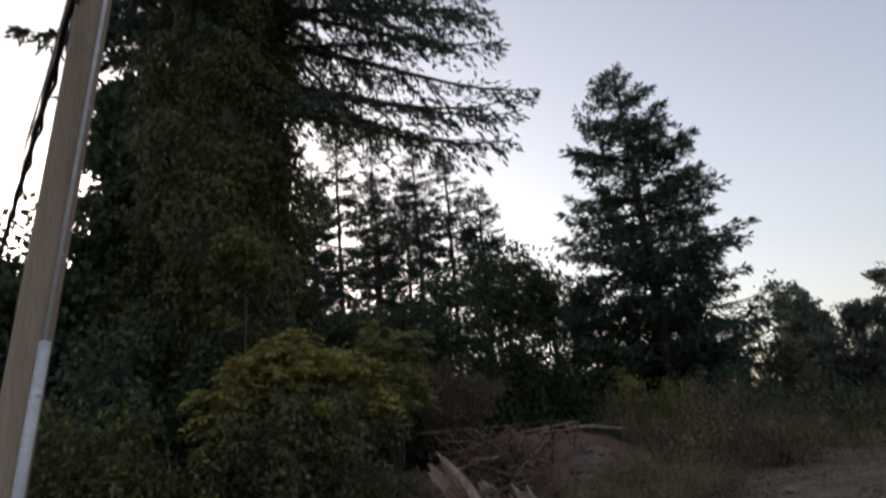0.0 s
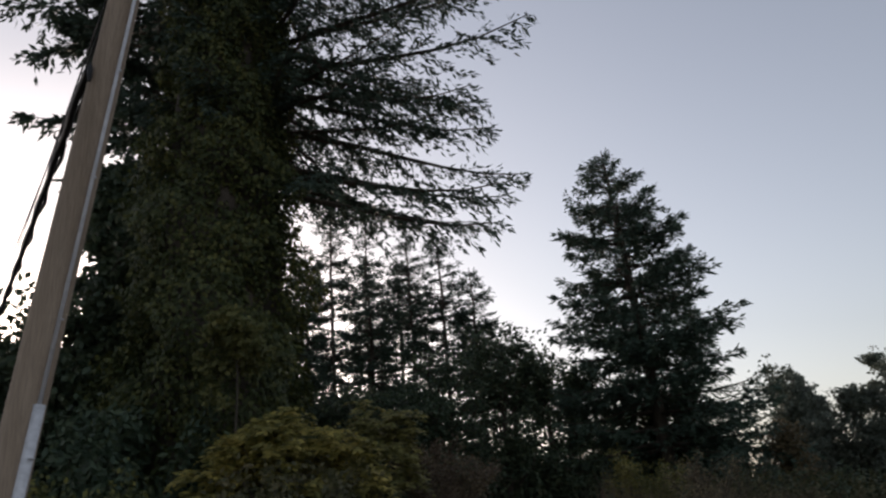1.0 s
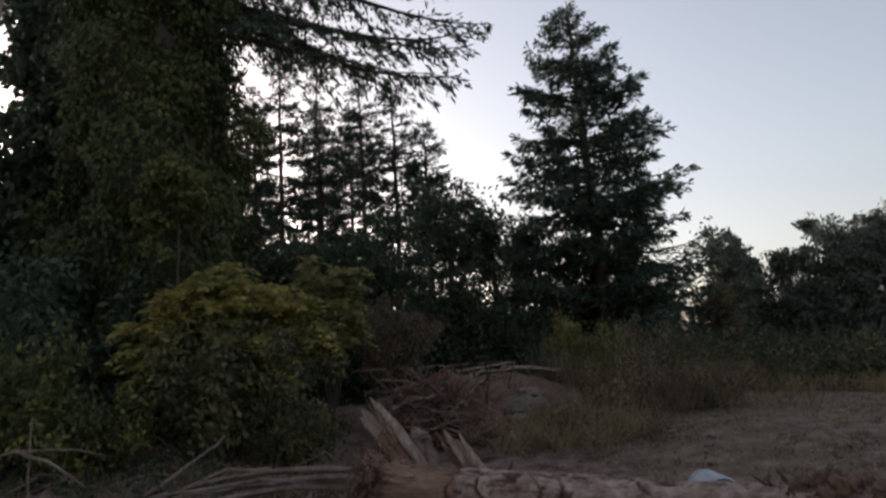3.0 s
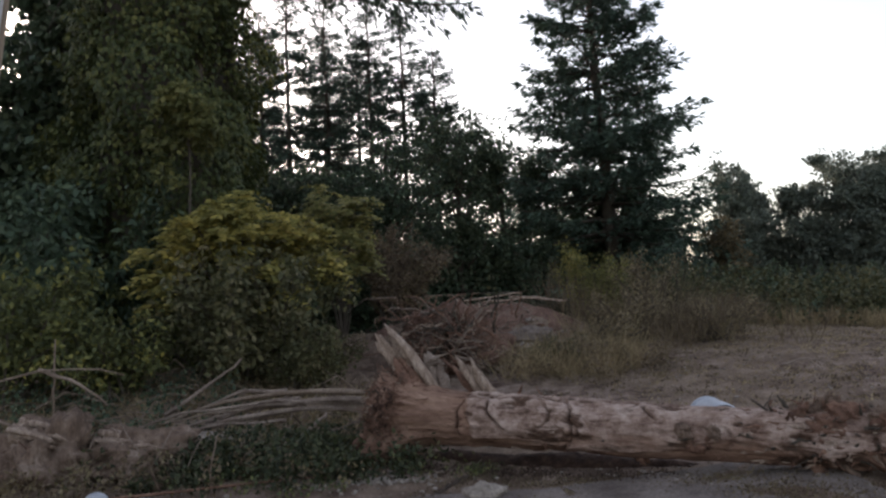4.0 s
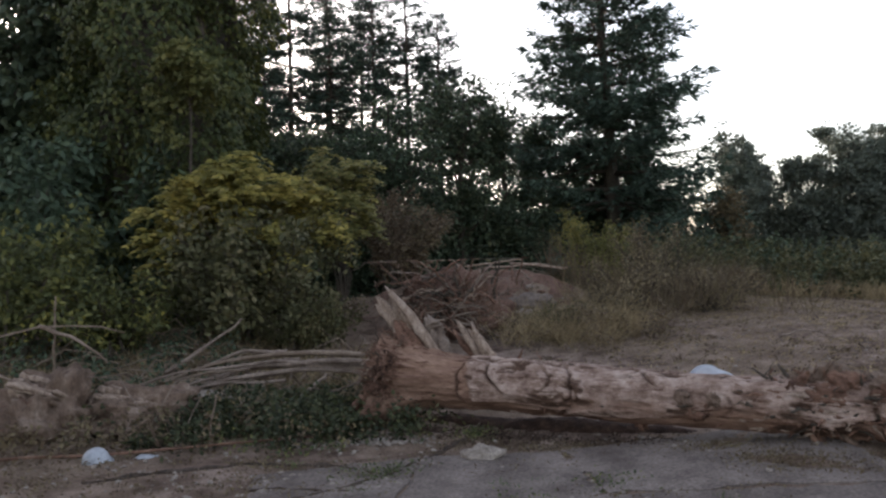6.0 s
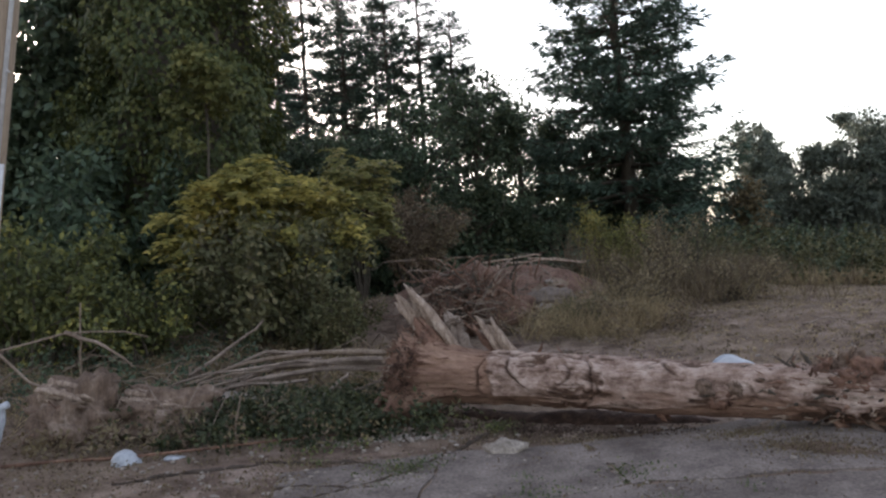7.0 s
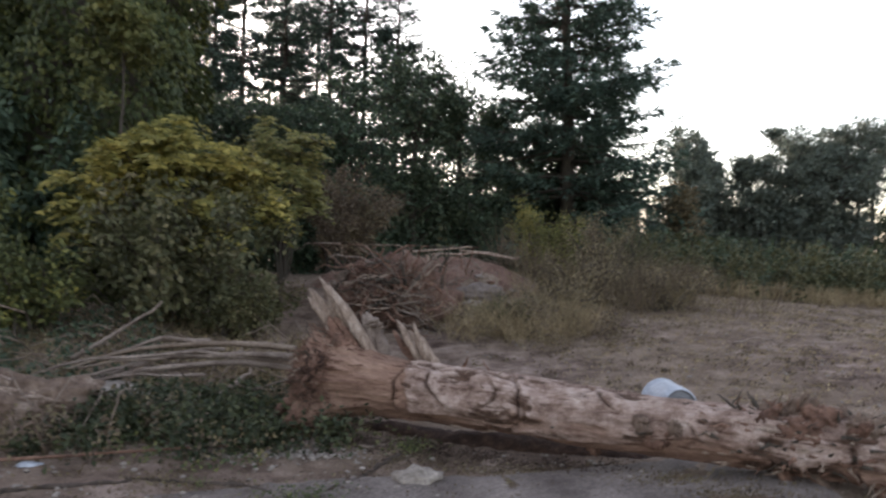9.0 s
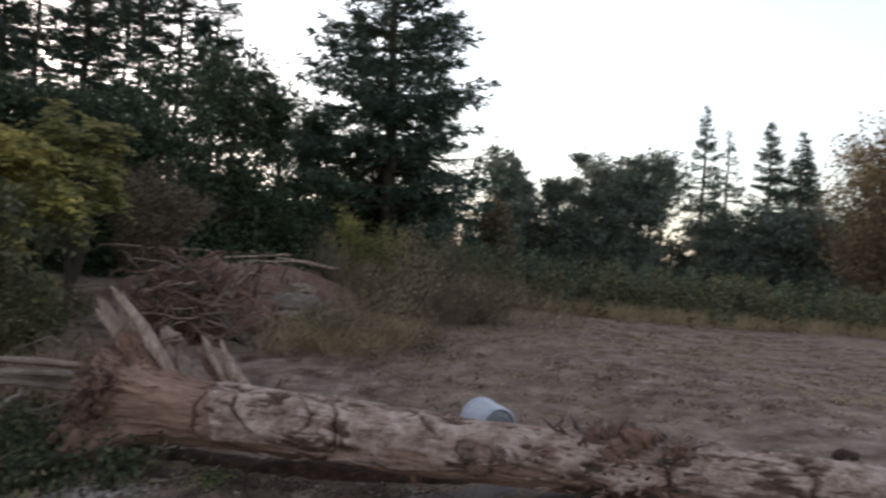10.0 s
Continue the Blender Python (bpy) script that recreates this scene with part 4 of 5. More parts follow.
    for sx, az, ln, r in ((4.05, 1.75, 0.20, 0.045), (4.25, 1.5, 0.16, 0.05), (3.9, 2.1, 0.12, 0.05), (4.45, 2.4, 0.12, 0.05), (3.05, 2.9, 0.06, 0.05), (3.2, 3.4, 0.05, 0.045), (3.95, 4.4, 0.34, 0.035), (4.2, 4.6, 0.32, 0.04), (4.5, 4.5, 0.34, 0.03), (2.6, 4.6, 0.12, 0.04)):
        o = skin(sx, az, -0.04)
        d = unit(np.array([0.9, math.cos(az), math.sin(az)]))
        slab_part("branch_stub", splinter(o, o + d * (ln + 0.06), r * 2.2, r * 0.7, az, 3), (ROOT_WOOD, STUMP_WOOD)[rng.integers(2)], log, "broken branch stub")
    return log


rng = np.random.default_rng(17)
fallen_log()


# added bank: dark soil fills the gap under the log as its shadow strip
def shade_bank():
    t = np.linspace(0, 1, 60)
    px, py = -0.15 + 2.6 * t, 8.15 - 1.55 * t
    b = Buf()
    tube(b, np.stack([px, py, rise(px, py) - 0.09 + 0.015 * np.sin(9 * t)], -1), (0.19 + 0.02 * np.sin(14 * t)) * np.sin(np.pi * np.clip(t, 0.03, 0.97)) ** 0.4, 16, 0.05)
    tagged(part("shade_bank", b, SOIL_AND_SHADE, smooth=True), "low added dirt bank, coloured dark for the shadow strip under the log", "dirt")


shade_bank()


# ---- utility pole ----
def utility_pole():
    a, b = np.array([-3.55, 5.4, 0.0]), np.array([-2.42, 5.4, 8.6])
    pole = thing("utility_pole", *a, "brown weathered wooden utility pole, leaning slightly", "utility pole")
    d = b - a
    s = np.linspace(0, 1, 12)
    tb = Buf()
    tube(tb, d * s[:, None], 0.146 - 0.022 * s, 24, 0.008)
    part("shaft", tb, POLE_WOOD, pole, smooth=True)
    off = np.array([0.142, -0.065, 0])
    cb = Buf()
    tube(cb, np.stack([d * q + off for q in (0.0, 0.15, 0.285)]), 0.042, 12)
    part("conduit", cb, PVC, pole, "thick grey plastic conduit", True)
    cb = Buf()
    tube(cb, np.stack([d * q + off * 0.95 for q in (0.28, 0.6, 1.0)]), 0.016, 8)
    part("riser", cb, PVC, pole, "thin grey riser", True)
    for q in (0.12, 0.24, 0.36, 0.5, 0.62, 0.75):
        cb = Buf()
        ang = np.linspace(-0.9, 0.5, 7)
        rad = 0.05 if q < 0.28 else 0.026
        tube(cb, d * q + off + np.stack([rad * np.cos(ang), rad * np.sin(ang) - 0.01, 0 * ang], -1), 0.008, 5)
        part("strap", cb, PVC, pole, "metal conduit strap")
    cb = Buf()
    lump(cb, d * 0.615 + np.array([-0.06, -0.15, 0]), 0.05, 2, 2, 0.2, 1.5, (0.5, 0.4, 2.0))
    part("bracket", cb, BLACK, pole, "small dark bracket")
    return pole


utility_pole()


def overhead_cable(p, q, r, sag, label, twist=0.0):
    s = np.linspace(0, 1, 24 if twist == 0 else 240)
    pts = np.array(p) + (np.array(q) - np.array(p)) * s[:, None]
    pts[:, 2] -= sag * 4 * s * (1 - s)
    pts += twist * np.stack([np.cos(90 * s), np.zeros_like(s), np.sin(90 * s)], -1)
    cb = Buf()
    tube(cb, pts, r, 6)
    return tagged(part("overhead_cable", cb, BLACK, smooth=True), label, "cable", "overhead cables")


overhead_cable((-2.98, 5.33, 5.38), (-13.5, 20, 6.0), 0.034, 0.15, "thick black cable bundle hung from the pole", 0.008)
overhead_cable((-2.96, 5.37, 5.41), (-13.5, 20.05, 6.02), 0.022, 0.15, "black cable twisted round the bundle", -0.022)
overhead_cable((-2.90, 5.40, 6.0), (-13.5, 20, 7.4), 0.010, 0.15, "thin black cable hung from the pole")
overhead_cable((-2.86, 5.40, 6.4), (-13.2, 20, 7.9), 0.010, 0.15, "thin black cable hung from the pole")


# ---- debris ----
def stick(name, pts, r, mat, label, group, knots=0.1, taper=0.6, category="branch"):
    p = np.array(pts, float)
    s0 = np.linspace(0, 1, len(p))
    s = np.linspace(0, 1, 9)
    c = np.stack([np.interp(s, s0, p[:, k]) for k in range(3)], -1)
    c[1:-1] += np.cumsum(rng.normal(size=(7, 3)) * 0.012, 0) * 0.8
    tb = Buf()
    tube(tb, c, r * (1 - taper * s), 7, knots)
    return tagged(part(name, tb, mat, smooth=True), label, category, group)


# stacked poles beside the root end
rng = np.random.default_rng(18)
for i in range(10):
    x0, x1 = -3.55 + 0.13 * (i % 4) + 0.25 * rng.random(), (-0.55 - 0.25 * rng.random()) if i % 3 else (-1.25 - 0.5 * rng.random())
    y0, y1 = 8.8 + 0.10 * i, 8.75 + 0.12 * ((i * 3) % 10)
    z0, z1 = 0.03 + 0.04 * (i % 6), 0.29 + 0.026 * i
    bend = 0.06 + 0.14 * rng.random()
    pts = [(x0 + (x1 - x0) * u, y0 + (y1 - y0) * u + 0.05 * rng.normal(), gz(x0, y0) + z0 + (z1 - z0) * u + bend * math.sin(math.pi * u ** 0.9) + 0.018 * rng.normal()) for u in (1, 0.8, 0.6, 0.4, 0.2, 0)]
    stick("cut_pole", pts, 0.019 + 0.017 * rng.random(), (PALE_TWIG, PALE_TWIG, TWIG)[i % 3], "long weathered cut pole in a stacked pile", "pile of cut poles", 0.14, 0.55)
for i in range(14):
    x, y = rng.uniform(-4.6, -1.2), rng.uniform(8.6, 9.6)
    az, ln = rng.normal(0.15, 0.5), 0.5 + 0.8 * rng.random()
    z = gz(x, y)
    stick("pile_branch", [(x, y, z + 0.04), (x + 0.5 * ln * math.cos(az), y + 0.5 * ln * math.sin(az), z + 0.10 + 0.15 * rng.random()), (x + ln * math.cos(az), y + ln * math.sin(az), z + 0.06 + 0.25 * rng.random())], 0.009 + 0.009 * rng.random(), (TWIG, PALE_TWIG)[i % 2], "thin dry branch under the cut poles", "loose branches", 0.12, 0.7)
stick("forked_branch", [(-3.3, 9.7, 0.34), (-2.8, 9.9, 0.70), (-2.4, 10.0, 0.98)], 0.032, PALE_TWIG, "pale forked branch jutting from the pole pile", "loose branches")
stick("bent_branch", [(-5.6, 8.3, 0.35), (-5.2, 8.6, 0.85), (-4.4, 9.0, 1.02), (-3.6, 9.2, 0.9)], 0.02, TWIG, "thin arching dry branch", "loose branches")
stick("broken_branch", [(-4.8, 9.6, 0.98), (-4.3, 9.4, 0.85), (-3.8, 9.2, 0.55)], 0.03, TWIG, "pale broken branch leaning on the pile", "loose branches")
stick("thin_stake", [(-4.65, 9.6, 0.05), (-4.62, 9.6, 0.7), (-4.6, 9.6, 1.35)], 0.022, TWIG, "thin upright dry stake in the brush", "loose branches")
stick("leaning_branch", [(-4.9, 8.2, 0.95), (-4.3, 7.8, 0.6), (-3.4, 7.5, 0.25)], 0.018, TWIG, "thin dry branch leaning across the stumps", "loose branches")
stick("ground_branch", [(-3.9, 6.6, 0.04), (-2.9, 6.66, 0.05), (-2.2, 6.75, 0.05), (-1.5, 6.95, 0.05), (-0.9, 7.1, 0.04)], 0.018, ROOT_WOOD, "long bare branch lying along the dirt edge", "loose branches")
stick("splintered_stick", [(-1.6, 8.4, 0.06), (-1.3, 8.6, 0.3), (-1.15, 8.7, 0.42)], 0.03, PALE_TWIG, "short pale splintered stick among weeds", "loose branches")
stick("short_stick", [(0.0, 7.2, 0.03), (0.25, 7.3, 0.05), (0.5, 7.45, 0.06)], 0.015, PALE_TWIG, "short pale stick beside the log", "loose branches")
stick("field_stick", [(5.7, 12.1, gz(5.7, 12.1) + 0.03), (6.0, 12.1, gz(6, 12.1) + 0.05), (6.4, 12.0, gz(6.4, 12) + 0.03)], 0.025, PALE_TWIG, "pale stick lying on the gravel lot", "loose branches")
for i in range(60):
    x, y = rng.uniform(-6.5, -0.6), rng.uniform(9.2, 12.6)
    az, ln = rng.random() * 6.28, 0.5 + 1.0 * rng.random()
    z = gz(x, y)
    stick("brush_twig", [(x, y, z + 0.05), (x + 0.5 * ln * math.cos(az), y + 0.5 * ln * math.sin(az), z + 0.15 + 0.3 * rng.random()), (x + ln * math.cos(az), y + ln * math.sin(az), z + 0.08 + 0.5 * rng.random() ** 2)], 0.008 + 0.01 * rng.random(), TWIG, "dry brown twig in the brush heap", "brush heap twigs", 0.1, 0.7, "twig")
for i in range(34):
    x, y = rng.uniform(-5.6, -2.0), rng.uniform(6.9, 8.4)
    az, ln = rng.random() * 6.28, 0.35 + 0.7 * rng.random()
    z = gz(x, y)
    stick("dead_cane", [(x, y, z), (x + 0.4 * ln * math.cos(az), y + 0.3 * ln * math.sin(az), z + 0.55 * ln), (x + ln * math.cos(az), y + 0.7 * ln * math.sin(az), z + (0.35 + 0.4 * rng.random()) * ln)], 0.005 + 0.004 * rng.random(), (TWIG, STUMP_WOOD, PALE_TWIG)[i % 3], "thin dead cane arching among the stumps", "dead canes", 0.1, 0.6, "cane")
# an upended root wad in front of the mound
def root_wad():
    x0, y0 = 0.5, 14.4
    wad = thing("root_wad", x0, y0, gz(x0, y0) - 0.03, "upended tangle of reddish-brown roots and soil", "root wad")
    b = Buf()
    lump(b, (0, 0.25, 0.55), 0.72, 21, 4, 0.5, 1.8, (1.3, 0.55, 0.95), 0.1, 0.3)
    part("soil_core", b, SOIL, wad, "clotted reddish soil", True)
    for i in range(240):
        az = rng.random() * 2 * np.pi
        u = rng.normal(size=3) * np.array([0.50, 0.18, 0.30]) + np.array([0, -0.28, 0.72])
        u[2] = max(0.05, u[2])
        d = unit(np.array([math.cos(az), 0.5 * math.sin(az) - 0.35, 0.3 + 0.6 * rng.normal()]))
        ln = 0.3 + 0.8 * rng.random()
        ss = np.linspace(0, 1, 7)
        pts = u + d * (ln * ss)[:, None] + np.cumsum(rng.normal(size=(7, 3)) * 0.05, 0)
        pts[:, 2] = np.clip(pts[:, 2], 0.03, 1.55)
        tb = Buf()
        tube(tb, pts, (0.008 + 0.026 * rng.random() ** 2) * (1 - 0.75 * ss), 5, 0.1)
        part("root", tb, (ROOT_WOOD, SPLINTER, ROOT_WOOD, PALE_TWIG, BARK)[i % 5], wad)
    return wad


root_wad()
for i in range(90):
    x, y = rng.normal(0.9, 1.0), rng.normal(15.3, 0.6)
    az, ln = rng.random() * 6.28, 0.3 + 0.7 * rng.random()
    z = gz(x, y) + 0.06
    stick("mound_root", [(x, y, z - 0.04), (x + 0.5 * ln * math.cos(az), y + 0.4 * ln * math.sin(az), z + 0.08 + 0.2 * rng.random()), (x + ln * math.cos(az), y + 0.7 * ln * math.sin(az), z + 0.02 + 0.3 * rng.random())], 0.008 + 0.014 * rng.random(), (ROOT_WOOD, TWIG, PALE_TWIG)[i % 3], "torn reddish root sticking out of the dirt mound", "roots on the mound", 0.15, 0.8, "root")
for x0, y0, x1, y1, r, dz in ((0.9, 16.6, 2.2, 16.7, 0.024, 0.34), (1.9, 16.75, 3.2, 16.7, 0.024, 0.32), (1.3, 16.4, 3.1, 16.5, 0.024, 0.28)):
    stick("pale_pole", [(x0, y0, gz(x0, y0) + dz), ((x0 + x1) / 2, (y0 + y1) / 2, gz((x0 + x1) / 2, y0) + dz), (x1, y1, gz(x1, y1) + dz + 0.04)], r, SPLINTER, "pale pole lying across the top of the mound", "poles on the mound", 0.05, 0.2)


def chunk(name, x, y, r, squash, seed, mat, label, category, dz=0.0, spiky=0.3, amp=0.4):
    b = Buf()
    lump(b, (0, 0, r * squash[2] * 0.75), r, seed, 4 if r > 0.2 else 3, amp, 1.8, squash, spiky)
    ob = part(name, b, mat, smooth=True)
    ob.location = (x, y, gz(x, y) - 0.03 + dz)
    return tagged(ob, label, category)


def stump(x, y, r, squash, seed, label):
    st = thing("uprooted_stump", x, y, gz(x, y) - 0.03, label, "stump", "uprooted stumps")
    sx, sy, sz = (r * q for q in squash)
    b = Buf()
    lump(b, (0, 0, sz * 0.75), r, seed, 5, 0.55, 1.9, tuple(0.98 * q for q in squash), 0.12, 0.26)
    part("stump_body", b, STUMP_WOOD, st, smooth=True)
    for _ in range(34):
        az, h = rng.random() * 6.28, rng.random()
        o = np.array([sx * 0.8 * math.cos(az), sy * 0.8 * math.sin(az), sz * (0.3 + 0.9 * h)])
        d = unit(np.array([math.cos(az), math.sin(az), 0.5 * rng.normal() - 0.1]))
        ss = np.linspace(0, 1, 5)
        pts = o + d * ((0.12 + 0.3 * rng.random()) * ss)[:, None] + np.cumsum(rng.normal(size=(5, 3)) * 0.025, 0)
        pts[:, 2] = np.maximum(pts[:, 2], 0.04)
        tb = Buf()
        tube(tb, pts, (0.005 + 0.009 * rng.random()) * (1 - 0.8 * ss), 5)
        part("rootlet", tb, (ROOT_WOOD, TWIG)[rng.integers(2)], st)
    for k, (y0, w) in enumerate(((-0.62, 0.14), (-0.3, 0.22), (0.05, 0.24))):
        slab_part("torn_top", splinter((-0.75 * sx, (y0 + 0.25) * sy, sz * (1.55 + 0.05 * k)), ((0.5 + 0.4 * rng.random()) * sx, (y0 - 0.1) * sy, sz * (1.15 + 0.1 * k)), w, 0.04, 0.2, 6), (SPLINTER, SPLINTER, STUMP_WOOD)[k], st, "pale torn wood")
    return st


stump(-3.78, 7.7, 0.40, (0.95, 0.8, 0.85), 5, "reddish uprooted stump with fine roots, in weeds")
stump(-2.92, 7.9, 0.46, (1.2, 0.8, 0.50), 9, "low torn stump with pale broken top")
chunk("flat_stone", -2.6, 8.9, 0.34, (1.3, 0.7, 0.28), 4, STONE, "flat pale grey stone slab by the poles", "stone", 0.1, 0.05, 0.2)
chunk("pale_stone", 0.44, 6.33, 0.145, (1.25, 0.8, 0.55), 6, STONE, "pale flat stone on the cracked ground", "stone", 0.0, 0.1)
chunk("small_pale_stone", 1.62, 5.2, 0.08, (1.3, 0.9, 0.3), 8, STONE, "small pale stone on the asphalt", "stone", 0.0, 0.1)
for i in range(34):
    x, y = rng.normal(2.5, 0.6), rng.normal(15.1, 0.5)
    chunk("rubble_stone", x, y, 0.05 + 0.10 * rng.random() ** 2, (1.3, 0.9, 0.6), 30 + i, STONE if i % 3 else SOIL, "grey rubble stone on the mound's slope", "stone", 0.07, 0.05, 0.45)
for bx, by, bl, bz, ba in ((-0.35, 16.0, 0.55, 0.16, 0.1), (0.05, 16.1, 0.45, 0.22, -0.15), (-0.1, 15.8, 0.35, 0.12, 0.4), (-0.75, 15.9, 0.3, 0.1, -0.3)):
    stick("pale_board", [(bx, by, gz(bx, by) + bz), (bx + 0.5 * bl, by + 0.5 * ba, gz(bx, by) + bz + 0.03), (bx + bl, by + ba, gz(bx + bl, by) + bz)], 0.035, SPLINTER, "short pale broken board on the mound", "boards on the mound", 0.3, 0.3, "board")
stick("pale_stub", [(1.15, 15.6, gz(1.15, 15.6) + 0.1), (1.17, 15.6, gz(1.15, 15.6) + 0.35), (1.14, 15.58, gz(1.15, 15.6) + 0.5)], 0.045, SPLINTER, "pale upright broken stub on the mound", "boards on the mound", 0.2, 0.3, "board")
stick("wad_branch", [(0.55, 13.9, gz(0.55, 14) + 0.55), (0.85, 13.9, gz(0.55, 14) + 0.95), (1.25, 13.95, gz(0.55, 14) + 1.42)], 0.035, PALE_TWIG, "pale branch slanting up from the root wad", "loose branches", 0.15, 0.4)
chunk("broken_slab", 2.15, 15.25, 0.40, (1.2, 0.45, 0.5), 61, RUBBLE, "broken grey slab tipped on the mound's slope", "slab", 0.02, 0.05, 0.3)
chunk("broken_slab", 2.75, 15.05, 0.28, (1.3, 0.6, 0.5), 62, RUBBLE, "broken grey slab tipped on the mound's slope", "slab", 0.04, 0.05, 0.3)
chunk("dark_rock", 5.9, 6.5, 0.10, (1.2, 0.9, 0.6), 16, SOIL_AND_SHADE, "dark clod of dirt on the lot", "clod", 0.0, 0.2)


def turned(prof, k=36, flip=False):
    """A shell turned about z from a profile of radius and height."""
    a = np.arange(k) * 2 * np.pi / k
    v = np.stack([np.stack([r * np.cos(a), r * np.sin(a), np.full(k, h)], -1) for r, h in prof])
    i, j = np.meshgrid(np.arange(len(prof) - 1), np.arange(k), indexing="ij")
    q, w = i * k + j, i * k + (j + 1) % k
    f = np.concatenate([np.stack([q, w, w + k], -1).reshape(-1, 3), np.stack([q, w + k, q + k], -1).reshape(-1, 3)])
    return Buf().add(v, f[:, ::-1] if flip else f)


def tipped_bucket():
    """Lying on its side, base towards the log and partly sunk, coloured grey for dirt and shade."""
    bk = thing("plastic_bucket", 3.05, 7.96, gz(3.05, 7.96) + 0.12, "white plastic bucket tipped over in the gravel", "bucket")
    bk.rotation_euler = Vector((0.10, -0.92, 0.02)).to_track_quat("Z", "Y").to_euler()
    bk.scale = (1.15, 1.15, 1.15)
    part("shell", turned([(0.165, -0.24), (0.192, -0.24), (0.194, -0.215), (0.182, -0.21), (0.178, -0.17), (0.17, 0.02), (0.162, 0.10), (0.150, 0.112), (0.144, 0.108)], flip=True), WHITE_PLASTIC, bk, smooth=True)
    part("base_disc", turned([(0.145, 0.109), (0.138, 0.106), (0.132, 0.098), (0.098, 0.098), (0.094, 0.103), (0.084, 0.103), (0.080, 0.098), (0.0, 0.099)], flip=True), GREY_PLASTIC, bk, "underside, coloured grey for dirt and shade")
    b = Buf()
    t = np.linspace(0, np.pi, 24)
    tube(b, np.stack([0.19 * np.cos(t), -0.12 - 0.10 * np.sin(t), -0.20 + 0.42 * np.sin(t)], -1), 0.006, 5)
    part("handle", b, PVC, bk, "pale wire handle")
    b = Buf()
    t = np.linspace(0.3, 1.1, 10)
    tube(b, np.stack([0.125 * np.cos(t + 2.6), 0.125 * np.sin(t + 2.6), 0.100 + 0 * t], -1), 0.010, 6)
    part("dirt_crust", b, BARK, bk, "dark crust of dirt")


tipped_bucket()


def white_tub():
    tub = thing("white_plastic_tub", -2.84, 6.66, -0.045, "upturned white plastic tub in the weeds", "tub")
    tub.rotation_euler = (0.22, -0.3, 0.4)
    part("bowl", turned([(0.0, 0.165), (0.03, 0.163), (0.065, 0.152), (0.092, 0.125), (0.112, 0.08), (0.122, 0.02), (0.134, 0.015), (0.134, 0.0)], 24, True), WHITE_PLASTIC, tub, smooth=True)
    return tub


white_tub()
stick("white_pipe", [(-3.95, 6.55, 0.1), (-3.87, 6.56, 0.35), (-3.80, 6.57, 0.58)], 0.035, WHITE_PLASTIC, "short white plastic pipe leaning in the brush", "", 0.01, 0.05, "pipe")
chunk("white_scrap", -2.45, 6.72, 0.06, (1.5, 0.8, 0.4), 18, WHITE_PLASTIC, "small white plastic scrap in the dirt", "scrap", 0.02, 0.1)


# ---- grasses and weeds ----
def blades(name, mat, k, region, hgt, label, category="grass", wid=0.012, lean=0.35, clump=0.0):
    x, y = region(k)
    if clump:
        c = rng.integers(max(1, k // 30), size=k)
        x, y = x[c] + rng.normal(size=k) * clump, y[c] + rng.normal(size=k) * clump
    p = np.stack([x, y, rise(x, y) - 0.01], -1)
    d = unit(np.stack([lean * rng.normal(size=k), lean * rng.normal(size=k), np.ones(k)], -1))
    sw = unit(np.cross(d, rng.normal(size=(k, 3))))
    b = Buf()
    kites(b, p, d, sw, hgt * (0.4 + 0.8 * rng.random(k)), wid * (0.7 + 0.6 * rng.random(k)), 0.4)
    return tagged(part(name, b, mat), label, category, kind="stuff")


def box(x0, x1, y0, y1):
    return lambda k: (rng.uniform(x0, x1, k), rng.uniform(y0, y1, k))


def low_weeds(name, mat, k, region, hgt, label, leaf=0.04, per=40):
    """Small leafy ground plants, too many to count."""
    x, y = region(max(8, k // per))
    c = rng.integers(len(x), size=k)
    size = 0.05 + 0.11 * rng.random(len(x))
    px, py = x[c] + rng.normal(size=k) * size[c], y[c] + rng.normal(size=k) * size[c]
    p = np.stack([px, py, rise(px, py) + hgt * rng.random(k) * (0.3 + rng.random(len(x))[c])], -1)
    d = scatter_dirs(k, 0.1)
    b = Buf()
    kites(b, p, d, unit(np.cross(d, rng.normal(size=(k, 3)) + [0, 0, 1.0])), leaf * (0.6 + 0.8 * rng.random(k)), leaf * 0.6 * (0.7 + 0.6 * rng.random(k)), 0.12)
    return tagged(part(name, b, mat), label, "weeds", kind="stuff")


def far_edge(back, spread):
    """A band along the far edge of the lot."""
    def band(k):
        u = rng.random(k)
        q = back + spread * rng.normal(size=k)
        x, y = np.interp(u, [0, 0.2, 0.45, 0.7, 0.82, 1], [5, 9.5, 15, 20.5, 24.5, 32]), np.interp(u, [0, 0.2, 0.45, 0.7, 0.82, 1], [24, 23.3, 23.6, 22.8, 20.5, 11])
        return x + 0.55 * q + rng.normal(size=k) * 0.5, y + 0.8 * q
    return band


rng = np.random.default_rng(19)
blades("dry_grass", STRAW, 2200, lambda k: (rng.normal(2.8, 0.75, k), rng.normal(13.9, 0.7, k)), 0.75, "dry straw-coloured grass clump at the mound's foot", clump=0.12, lean=0.6, wid=0.01)
low_weeds("weed_patch", BROWN_LEAF, 6000, lambda k: (rng.normal(2.9, 0.75, k), rng.normal(13.8, 0.7, k)), 0.55, "dull brown weeds at the mound's foot", 0.05, 150)
blades("tall_dry_weeds", BROWN_LEAF, 1500, lambda k: (rng.normal(5.2, 1.1, k), rng.normal(16.6, 1.1, k)), 1.3, "tall thin brown weed stalks", "weeds", 0.012, 0.45, 0.2)
